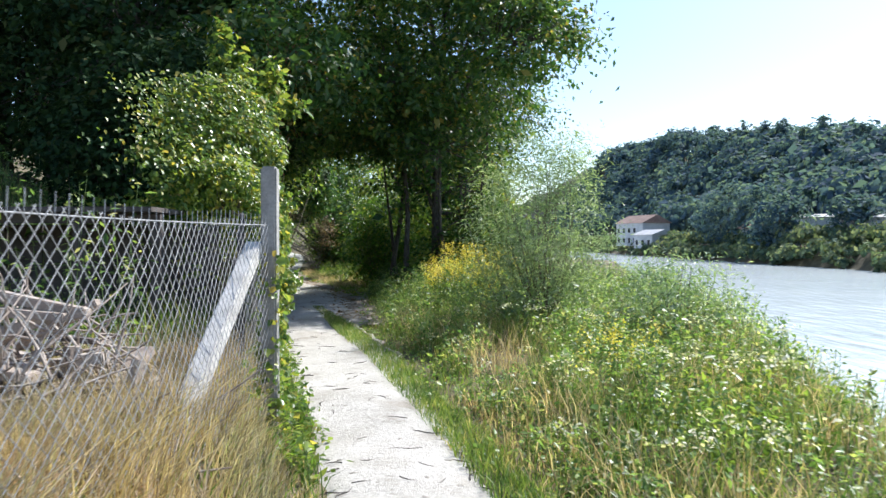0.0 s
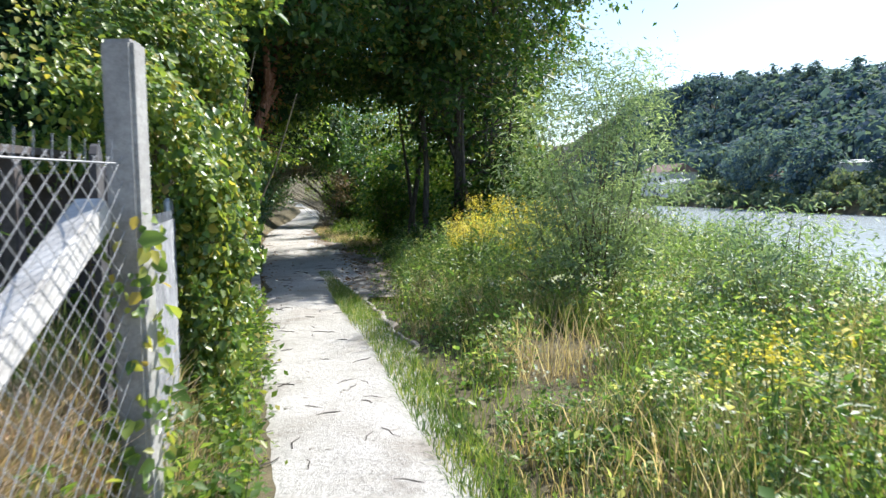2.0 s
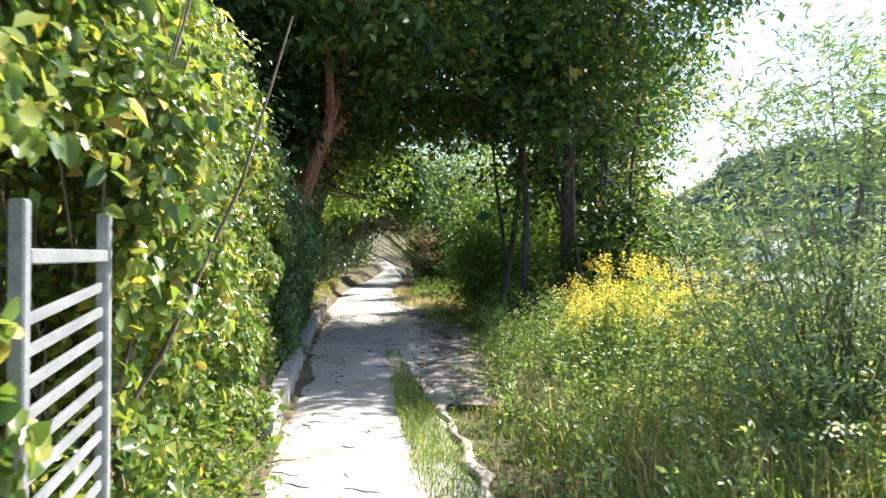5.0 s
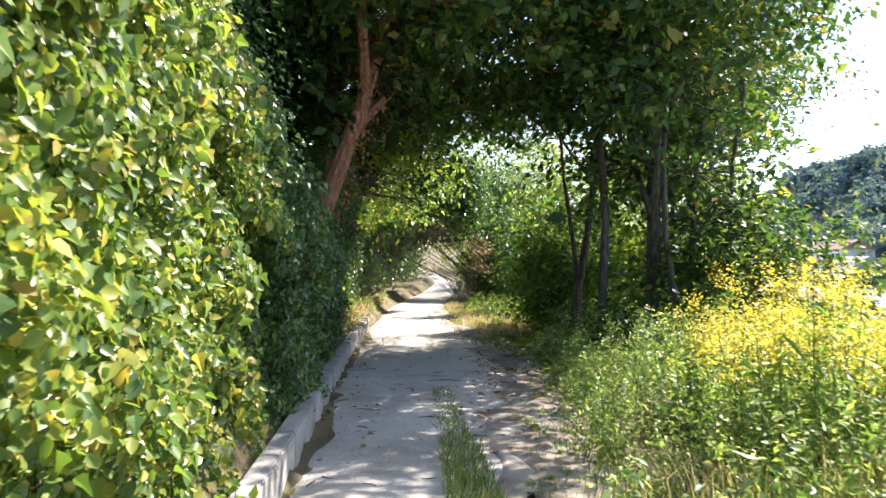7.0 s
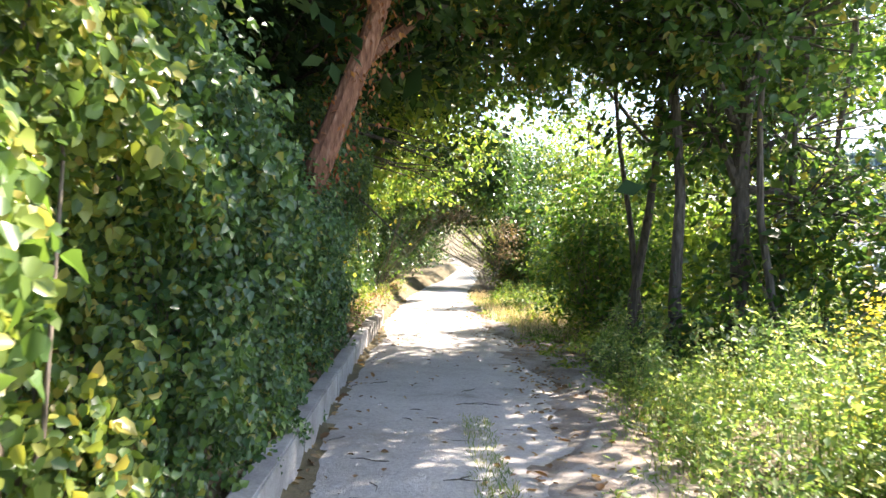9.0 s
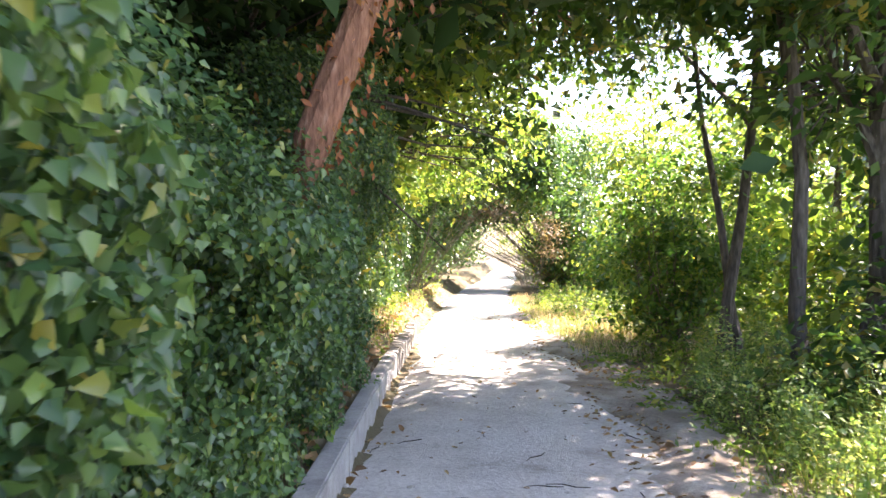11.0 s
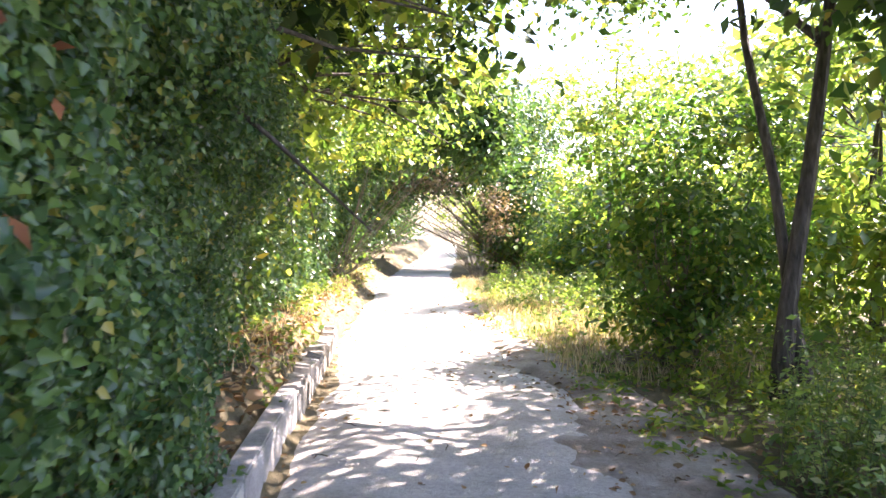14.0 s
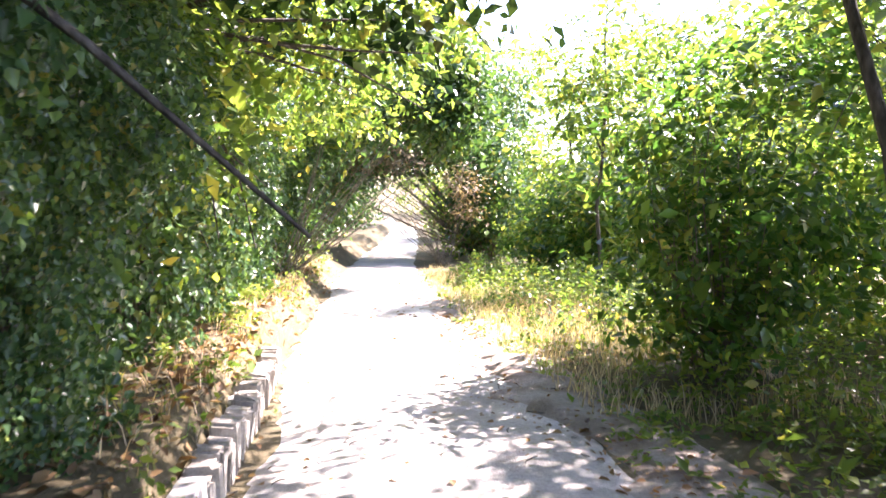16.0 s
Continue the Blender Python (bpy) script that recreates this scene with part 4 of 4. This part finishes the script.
for k in range(46):
    c = Vector((rs.uniform(-2.5, -1.45), rs.uniform(3.1, 3.9), rs.uniform(0.5, 1.12)))
    c.z -= 0.4 * max(0.0, (c.x + 1.9) / 0.45)
    d = Vector((rs.normal(0, 1), rs.normal(0, 0.5), rs.normal(0, 0.45))).normalized() * rs.uniform(0.12, 0.32)
    part("plank", beam(c - d, c + d, rs.uniform(0.05, 0.11), rs.uniform(0.025, 0.05), 0.005), M_PLANK if k % 3 else M_DARKWOOD, pile)
n = 620
A = np.stack([rs.uniform(-2.6, -1.3, n), rs.uniform(3.0, 4.0, n), rs.uniform(0.4, 1.1, n)], 1)
A[:, 2] -= 0.45 * smooth(-1.8, -1.3, A[:, 0])
d = unit(rs.normal(0, 1, (n, 3)) * np.array([1, 0.7, 0.8])) * rs.uniform(0.12, 0.5, (n, 1))
V, F = tubes_np(rs, A, A + d, 0.009, 0.004, 0.12, 4)
tagged(put("dry_brush", mesh_np("dry_brush", V, [F]), M_PLANK), "tangle of bleached dry sticks heaped on the timber", "brushwood", kind="stuff")
shed = thing("mesh_crate", "low dark wooden frame covered with fine wire netting", "crate")
for a, b in (((-4.9, 6.0, 0.3), (-4.9, 6.0, 1.74)), ((-2.4, 6.2, 0.3), (-2.4, 6.2, 1.74)), ((-4.9, 6.0, 1.70), (-2.4, 6.2, 1.70)), ((-3.0, 6.1, 0.3), (-3.0, 6.1, 1.7)), ((-4.9, 6.0, 0.8), (-2.4, 6.2, 0.8))):
    part("frame", beam(a, b, 0.08, 0.08, 0.006), M_DARKWOOD, shed)
for k in range(9):
    bm = bmesh.new()
    x0 = -4.9 + k * 0.32
    box(bm, (x0, 6.7, 0.3), (x0 + 0.30, 6.73, 1.66))
    part("board", bm, M_DARKWOOD, shed)
bm = bmesh.new()
box(bm, (-4.95, 5.95, 1.75), (-2.35, 6.75, 1.79))
part("roof_board", bm, M_DARKWOOD, shed)

# ---- low kerb wall ----
kerb = tagged(new("kerb_wall"), "low weathered concrete kerb wall edging the path", "kerb", kind="structure")
rs = np.random.RandomState(15)
yk = 11.4
while yk < 20.0:
    y2 = yk + 2.0
    bm = bmesh.new()
    a, b = Vector((float(left_edge(yk)) - 0.06, yk, 0)), Vector((float(left_edge(y2)) - 0.06, y2 - 0.005, 0))
    m = Matrix.Translation(a) @ Matrix.Rotation(math.atan2(b.y - a.y, b.x - a.x), 4, "Z")
    box(bm, (0, -0.07, -0.15), ((b - a).length, 0.07, 0.27 + rs.normal(0, 0.008)), m, 0.012)
    part("kerb_block", bm, M_KERB, kerb)
    yk = y2
while yk < 24.5:
    L = rs.uniform(0.10, 0.17)
    bm = bmesh.new()
    x = float(left_edge(yk)) - 0.07
    vs = box(bm, (-0.09, -L / 2, -0.15), (0.09, L / 2 - 0.008, 0.27 + rs.normal(0, 0.025)), None, 0.022)
    m = pose(x, yk + L / 2, 0, rs.normal(0, 3), rs.normal(0, 4), 16 + rs.normal(0, 4))
    for v in bm.verts:
        v.co = m @ (v.co + Vector([rs.normal(0, 0.007) for _ in range(3)]))
    part("stone", bm, M_STONE, kerb)
    yk += L


# ---- grasses and weeds ----
def scatter(rs, n, x0, x1, y0, y1, keep):
    x, y = rs.uniform(x0, x1, n), rs.uniform(y0, y1, n)
    k = keep(x, y)
    x, y = x[k], y[k]
    return np.stack([x, y, ground_z(x, y) - 0.01], 1)


def grass(name, label, mat, P, h, rs, width=0.01, lean=0.4):
    tagged(put(name, blades(name, rs, P, h, width, lean), mat), label, "grass", kind="stuff")


def patchy(x, y, s, seed):
    return np.array([noise.noise((a * s, b * s, seed)) for a, b in zip(x, y)])


rs = np.random.RandomState(17)
P = scatter(rs, 46000, -4.5, 0, 0.6, 8, lambda x, y: (x < left_edge(y) - 0.02) & (x > left_edge(y) - 2.8))
grass("dry_grass", "dry straw-coloured grass on the verge below the fence", M_STRAW, P, 0.12 + 0.20 * smooth(0, 0.6, left_edge(P[:, 1]) - P[:, 0]), rs, 0.008, 0.55)
P = scatter(rs, 26000, -1.7, -0.4, 0.9, 5.2, lambda x, y: (x < left_edge(y) - 0.15) & (patchy(x, y, 1.6, 2) > -0.3))
grass("dry_grass", "tall bleached straw grass growing through the fence", M_STRAW, P, 0.18 + 0.18 * smooth(0.1, 0.5, left_edge(P[:, 1]) - P[:, 0]), rs, 0.006, 0.6)
P = scatter(rs, 9000, -3, 0, 1, 8, lambda x, y: (x < left_edge(y) + 0.05) & (x > left_edge(y) - 0.6))
grass("verge_grass", "green grass tufts along the edge of the path", M_GRASS, P, 0.2, rs, 0.009, 0.5)
P = scatter(rs, 22000, -12, -1.5, 5, 14, lambda x, y: x < left_edge(y) - 0.6)
grass("meadow_grass", "tall yellow-green grass behind the fence", M_GRASS, P, 0.5, rs, 0.012, 0.4)
P = scatter(rs, 150000, -4, 1.6, 3.0, 17, lambda x, y: np.abs(x - strip_mid(y)) < 0.18 * (1 - 0.3 * smooth(12.5, 16, y)))
grass("strip_grass", "strip of fresh green grass between the wheel tracks", M_GRASS, P, 0.15 * (1 - 0.4 * smooth(13, 16, P[:, 1])), rs, 0.008, 0.6)
P = scatter(rs, 60000, -2.5, 7.5, 0.5, 20, lambda x, y: (x > right_edge(y) - 0.02) & (x < river_near(y) + 0.2) & (patchy(x, y, 0.8, 4) > -0.25))
grass("bank_grass", "mixed green and fading grass on the river bank", M_GRASS, P, 0.10 + 0.4 * smooth(0, 1.2, P[:, 0] - right_edge(P[:, 1])), rs, 0.009, 0.5)
P = scatter(rs, 40000, -2.5, 7, 0.5, 14, lambda x, y: (x > right_edge(y) + 0.1) & (x < river_near(y)) & (patchy(x, y, 0.7, 9) > 0.02))
grass("faded_grass", "patches of dry pale grass on the river bank", M_STRAW, P, 0.12 + 0.42 * smooth(0, 1.0, P[:, 0] - right_edge(P[:, 1])), rs, 0.008, 0.5)


def weeds(name, label, mat, P, h, leaf, per, rs, width=0.5, spread=0.13, broad=False, stalk=M_STALK):
    """Leafy stalks, with leaves all along them."""
    n = len(P)
    hh = h * rs.uniform(0.5, 1.2, n)
    top = P + np.stack([rs.normal(0, 0.14, n) * hh, rs.normal(0, 0.14, n) * hh, hh], 1)
    V1, F1 = tubes_np(rs, P, top, 0.0045, 0.002, 0.04, 3, 2)
    t = tagged(put(name, mesh_np(name, V1, [F1]), stalk), label, "weeds", kind="stuff")
    f = rs.uniform(0.12, 1.0, (n, per, 1))
    Q = P[:, None] + (top - P)[:, None] * f + rs.normal(0, 1, (n, per, 3)) * spread * np.array([1, 1, 0.4]) * (1.15 - f)
    Q = Q.reshape(-1, 3)
    out = np.tile(np.array([[0, 0, 1.0]]), (len(Q), 1))
    c = put("leaves", leaf_mesh("leaves", rs, Q, out, leaf, width=width, jitter=0.55, droop=0.2, broad=broad), mat, t)
    c["kind"] = "stuff"
    return top


P = scatter(rs, 6000, -2.0, 8, 1.0, 22, lambda x, y: (x > right_edge(y) + 0.35) & (x < river_near(y) + 0.1) & (patchy(x, y, 0.6, 21) > -0.28))
dd = P[:, 0] - right_edge(P[:, 1])
weeds("bank_weeds", "dense leafy green weeds on the river bank", M_WEED, P, (0.2 + 0.42 * smooth(0.2, 1.6, dd) + 0.25 * smooth(6, 12, P[:, 1])) * (1 - 0.55 * smooth(-2.0, -0.3, P[:, 0] - river_near(P[:, 1]))), 0.045, 44, rs)
P = scatter(rs, 1600, -2.0, 1.5, 2.0, 20, lambda x, y: (x > right_edge(y) - 0.05) & (x < right_edge(y) + 0.5))
weeds("edge_weeds", "low green creeping weeds along the path edge", M_WEED, P, 0.10, 0.045, 9, rs, 0.7, 0.07)
P = scatter(rs, 150, 1.5, 3.0, 4.0, 9, lambda x, y: (x < river_near(y)) & (patchy(x, y, 1.0, 30) > -0.1))
weeds("tall_weeds", "tall upright leafy stalks near the water", M_BRIGHT, P, 0.6, 0.055, 40, rs, 0.42, 0.09)
P = scatter(rs, 900, -9, -1.5, 4.8, 13, lambda x, y: x < left_edge(y) - 1.0)
weeds("meadow_weeds", "tall yellowish weeds behind the fence", M_WEED, P, 1.25, 0.06, 26, rs, 0.4, 0.12)
P = scatter(rs, 1700, -2.8, 0.2, 4.3, 12, lambda x, y: (x < left_edge(y) + 0.02) & (x > left_edge(y) - 0.45))
weeds("hedge_foot_weeds", "low sunny weeds at the foot of the hedge", M_BRIGHT, P, 0.36, 0.055, 24, rs, 0.6, 0.1)
P = scatter(rs, 4200, -7, 8, 18, 36, lambda x, y: (x > right_edge(y) + 0.0) & (x < np.minimum(right_edge(y) + 6, river_near(y))))
weeds("verge_weeds", "sunny pale green weeds beside the shaded track", M_BRIGHT, P, 0.08 + 0.22 * smooth(0.3, 1.4, P[:, 0] - right_edge(P[:, 1])) + 0.3 * smooth(23, 26, P[:, 1]) * smooth(0.3, 1.4, P[:, 0] - right_edge(P[:, 1])), 0.075, 22, rs, 0.5, 0.12)


# ---- goldenrod ----
def goldenrod(rs, h, heads):
    t = thing("goldenrod", "goldenrod clump with bright yellow flower plumes", "flowers", "goldenrods on the bank")
    n = heads
    A = np.stack([rs.normal(0, 0.12, n), rs.normal(0, 0.12, n), np.full(n, -0.05)], 1)
    B = A * 1.8 + np.stack([rs.normal(0, 0.1, n), rs.normal(0, 0.1, n), h * rs.uniform(0.8, 1.1, n)], 1)
    V, F = tubes_np(rs, A, B, 0.006, 0.003, 0.03, 4)
    put("stem_tangle", mesh_np("stem_tangle", V, [F]), M_STALK, t)["kind"] = "stuff"
    f = rs.uniform(0.15, 0.9, (n, 44, 1))
    Q = (A[:, None] + (B - A)[:, None] * f + rs.normal(0, 0.035, (n, 44, 3))).reshape(-1, 3)
    put("leaves", leaf_mesh("leaves", rs, Q, np.tile([[0, 0, 1.0]], (len(Q), 1)), 0.085, width=0.22, droop=0.1), M_WEED, t)["kind"] = "stuff"
    Q = (B[:, None] + rs.normal(0, 1, (n, 80, 3)) * np.array([0.05, 0.05, 0.075])).reshape(-1, 3)
    put("flower_plume", leaf_mesh("flower_plume", rs, Q, np.tile([[0, 0, 1.0]], (len(Q), 1)), 0.022, width=0.8), M_GOLD, t)["kind"] = "stuff"
    return t


rs = np.random.RandomState(19)
kinds = [goldenrod(rs, 0.85, 6), goldenrod(rs, 1.1, 7), goldenrod(rs, 1.35, 11)]
spots = [(1.45, 6.1), (0.65, 13.6), (0.3, 13.2), (0.95, 13.9)] + [(rs.uniform(-0.4, 1.8), rs.uniform(12.9, 15.9)) for _ in range(22)]
for i, (x, y) in enumerate(spots):
    m = pose(x, y, float(ground_z(x, y)), 0, 0, rs.uniform(0, 360))
    if i < 3:
        kinds[i].matrix_basis = m
    else:
        copy_thing(kinds[i % 3], m)

# ---- litter on the path ----
P = scatter(rs, 5200, -9, -1.5, 14, 34, lambda x, y: (x > left_edge(y)) & (x < right_edge(y) + 0.4) & (rs.uniform(0, 1, len(x)) < 0.25 + 0.75 * np.exp(-np.minimum(x - left_edge(y), right_edge(y) - x) / 0.3)))
P[:, 2] += 0.05
tagged(put("leaf_litter", leaf_mesh("leaf_litter", rs, P, np.tile([[0, 0, 1.0]], (len(P), 1)), 0.046, width=0.6, jitter=0.3, broad=True), M_LITTER), "fallen brown leaves scattered on the track", "leaves", kind="stuff")

P = scatter(rs, 1500, -10, -4, 20.5, 36, lambda x, y: (x < left_edge(y) - 0.12) & (x > left_edge(y) - 1.3) & (patchy(x, y, 0.9, 40) > -0.15))
weeds("bank_foot_weeds", "low sunny weeds on the verge below the ivy bank", M_BRIGHT, P, 0.2, 0.06, 16, rs, 0.55, 0.11)
P = scatter(rs, 20000, -10, -3, 15, 34, lambda x, y: (x < left_edge(y) + 0.05) & (x > left_edge(y) - 0.9))
P[:, 2] += 0.02
tagged(put("leaf_litter", leaf_mesh("leaf_litter", rs, P, np.tile([[0, 0, 1.0]], (len(P), 1)), 0.075, width=0.6, jitter=0.5, broad=True), M_LITTER), "dry brown leaves heaped behind the kerb wall", "leaves", kind="stuff")
f = rs.uniform(0.28, 0.75, (700, 1))
P = np.array([[-4.7, 16.6, 0.3]]) + np.array([[1.3, 1.6, 6.2]]) * f + rs.normal(0, 0.13, (700, 3)) * np.array([1.2, 1, 1.6])
tagged(put("withered_ivy", leaf_mesh("withered_ivy", rs, P, np.tile([[0.6, -0.5, 0.3]], (700, 1)), 0.062, width=0.5, jitter=0.7, droop=1.2, vary=0.2), M_RUST), "withered rust-brown ivy clinging to the leaning trunk", "ivy", kind="stuff")

# dry twigs and stones lying on the path
twig_meshes = []
for k in range(4):
    bm = bmesh.new()
    L = 0.12 + 0.05 * k
    tube(bm, [(0, 0, 0.004), (L * 0.35, 0.012 * (k - 1), 0.007), (L * 0.7, -0.008, 0.006), (L, 0.012, 0.004)], [0.004, 0.0045, 0.0035, 0.002], 5)
    me = bpy.data.meshes.new("twig")
    bm.to_mesh(me)
    bm.free()
    me.materials.append(M_BARK)
    twig_meshes.append(me)
stone_meshes = []
for k in range(4):
    bm = bmesh.new()
    bmesh.ops.create_icosphere(bm, subdivisions=1, radius=0.022)
    for v in bm.verts:
        v.co = Vector((v.co.x * (1.2 + 0.2 * k), v.co.y, v.co.z * 0.55)) * (1 + 0.25 * noise.noise(v.co * 60 + Vector((k * 9, 0, 0))))
    me = bpy.data.meshes.new("pebble")
    bm.to_mesh(me)
    bm.free()
    me.materials.append(M_STONE)
    stone_meshes.append(me)
for k in range(290):
    y = 2.2 + 24 * rs.uniform(0, 1) ** 1.7
    x = float(left_edge(y)) + rs.beta(0.8, 0.8) * float(right_edge(y) - left_edge(y))
    z = float(ground_z(x, y)) + 0.03 + 0.012 * math.sin(x * 5 + y * 0.6) + 0.008 * math.sin(y * 2.3 + x * 3)
    if k % 3:
        ob = new("twig", twig_meshes[k % 4])
        tagged(ob, "thin dry twig lying on the sandy path", "twig", "twigs on the path")
    else:
        ob = new("pebble", stone_meshes[k % 4])
        tagged(ob, "small grey pebble lying on the path", "pebble", "pebbles on the path")
    ob.matrix_world = pose(x, y, z, 0, 0, rs.uniform(0, 360))

# single large leaves of the hedge, nearest stretch
M_BIGLEAF = leaf_mat("large_hedge_leaf", [(0.0, (0.07, 0.14, 0.04)), (0.5, (0.16, 0.25, 0.06)), (0.85, (0.30, 0.36, 0.08)), (1.0, (0.46, 0.40, 0.10))], 0.3, 0.38, by_object=True)
leaf_meshes = []
for k in range(5):
    w, c = 0.024 + 0.003 * k, 0.008 + 0.002 * k
    prof = [(0.0, 0.15), (0.10, 0.9), (0.28, 1.25), (0.5, 0.62), (0.78, 0.36), (1.0, 0.0)]
    L = 0.07 + 0.005 * k
    vs, fs = [], []
    for u, s in prof:
        drop = -0.35 * L * u * u
        vs += [(-w * s, L * u, drop + c * s), (0, L * u, drop), (w * s, L * u, drop + c * s)]
    for q in range(5):
        o = q * 3
        fs += [(o, o + 1, o + 4, o + 3), (o + 1, o + 2, o + 5, o + 4)]
    me = bpy.data.meshes.new("leaf")
    me.from_pydata(vs, [], fs)
    me.materials.append(M_BIGLEAF)
    leaf_meshes.append(me)
for k in range(300):
    y = rs.uniform(8.4, 12.6)
    z = rs.uniform(0.5, 2.9)
    x = float(left_edge(y)) - 0.20 - 1.25 * (noise.noise((y * 0.9, z * 0.9, 3)) * 0.35 + noise.noise((y * 2.6, z * 2.6, 8)) * 0.16) + rs.uniform(-0.06, 0.05)
    ob = new("leaf", leaf_meshes[k % 5])
    ob.parent = hedge_main
    ob.matrix_world = pose(x, y, z, -50 + rs.normal(0, 25), rs.normal(0, 25), -75 + rs.normal(0, 40))

# pale flower heads among the weeds, brown leaves along the track's edge
P = scatter(rs, 520, -1.5, 5.5, 2.0, 13, lambda x, y: (x > right_edge(y) + 0.4) & (x < river_near(y) - 0.4) & (patchy(x, y, 0.9, 55) > 0.0))
h = 0.25 + 0.4 * smooth(0.2, 1.6, P[:, 0] - right_edge(P[:, 1]))
Q = (P[:, None] + np.stack([np.zeros(len(P)), np.zeros(len(P)), h], 1)[:, None] + rs.normal(0, 1, (len(P), 16, 3)) * np.array([0.05, 0.05, 0.015])).reshape(-1, 3)
tagged(put("pale_flowers", leaf_mesh("pale_flowers", rs, Q, np.tile([[0, 0, 1.0]], (len(Q), 1)), 0.024, width=0.8), M_WHITEFL), "pale greenish-white flower heads among the weeds", "flowers", kind="stuff")
P = scatter(rs, 15000, -8, 0, 14, 32, lambda x, y: np.abs(x - right_edge(y) + 0.05) < 0.15 + 0.8 * rs.uniform(0, 1, len(x)) ** 2)
P[:, 2] += 0.045
tagged(put("leaf_litter", leaf_mesh("leaf_litter", rs, P, np.tile([[0, 0, 1.0]], (len(P), 1)), 0.055, width=0.6, jitter=0.35, broad=True), M_LITTER), "dry brown leaves along the edge of the track", "leaves", kind="stuff")
P = scatter(rs, 16000, -9, 0.5, 4, 34, lambda x, y: np.abs(x - right_edge(y)) < 0.03 + 0.2 * rs.uniform(0, 1, len(x)) ** 2)
grass("edge_grass", "short grass creeping over the edge of the path", M_GRASS, P, 0.07, rs, 0.007, 0.7)

# earthy wheel track beside the grass strip
ty = np.arange(8.5, 17.4, 0.14)
inner = np.where(ty < 17, strip_mid(ty) + 0.22, strip_mid(17) + 0.22 - 0.25 * (ty - 17))
inner = inner + np.array([noise.noise((3, float(v) * 1.4, 0)) * 0.16 + noise.noise((4, float(v) * 5, 0)) * 0.06 for v in ty])
outer = right_edge(ty) - 0.02 + np.array([noise.noise((6, float(v) * 1.6, 0)) * 0.2 + noise.noise((2, float(v) * 5, 0)) * 0.06 for v in ty])
pinch = smooth(8.5, 10, ty) * (1 - smooth(14.5, 17.3, ty))
inner = outer - np.maximum(outer - inner, 0.05) * np.maximum(pinch, 0.02)
TU = np.linspace(0, 1, 9)[None]
TX = inner[:, None] * (1 - TU) + outer[:, None] * TU
TY = np.repeat(ty[:, None], 9, 1)
TZ = ground_z(TX, TY) + 0.047 + 0.012 * np.sin(TX * 5 + TY * 0.6) + 0.008 * np.sin(TY * 2.3 + TX * 3) - 0.03 * (np.abs(TU - 0.5) * 2) ** 6
ii = (np.arange(len(ty) - 1)[:, None] * 9 + np.arange(8)[None]).reshape(-1, 1)
M_TRACK = surf("trodden_earth", [(0.28, (0.22, 0.185, 0.14)), (0.5, (0.33, 0.295, 0.245)), (0.75, (0.45, 0.42, 0.37))], 2.2, 0.95, 40, 0.6, 0.015)
tagged(put("wheel_track", mesh_np("wheel_track", np.stack([TX, TY, TZ], 2).reshape(-1, 3), [ii + np.array([[0, 1, 10, 9]])]), M_TRACK, shade=True),
       "darker trodden earth wheel track beside the sandy path", "path", kind="structure")

# sunny dry verge further along, ivy on the concrete post
P = scatter(rs, 22000, -9, 0, 23.5, 36, lambda x, y: (x > right_edge(y) + 0.05) & (x < right_edge(y) + 2.3) & (patchy(x, y, 0.7, 71) > -0.2))
grass("verge_straw", "bleached dry grass on the sunny verge", M_STRAW, P, 0.28, rs, 0.010, 0.5)
P = scatter(rs, 7000, -10, -3, 21, 36, lambda x, y: (x < left_edge(y) - 0.05) & (x > left_edge(y) - 0.9))
grass("verge_straw", "bleached dry grass below the ivy bank", M_STRAW, P, 0.18, rs, 0.010, 0.6)
n = 420
a, z = rs.uniform(0, 2 * np.pi, n), 0.3 + 1.2 * rs.uniform(0, 1, n) ** 1.5
P = np.stack([-1.1 + 0.085 * np.cos(a), 4.7 + 0.085 * np.sin(a), z], 1)
tagged(put("post_ivy", leaf_mesh("post_ivy", rs, P, np.stack([np.cos(a), np.sin(a), 0.3 + 0 * a], 1), 0.042, width=0.7, jitter=0.6, droop=0.6, broad=True), M_HEDGE), "climbing weed winding round the concrete post", "ivy", kind="stuff")
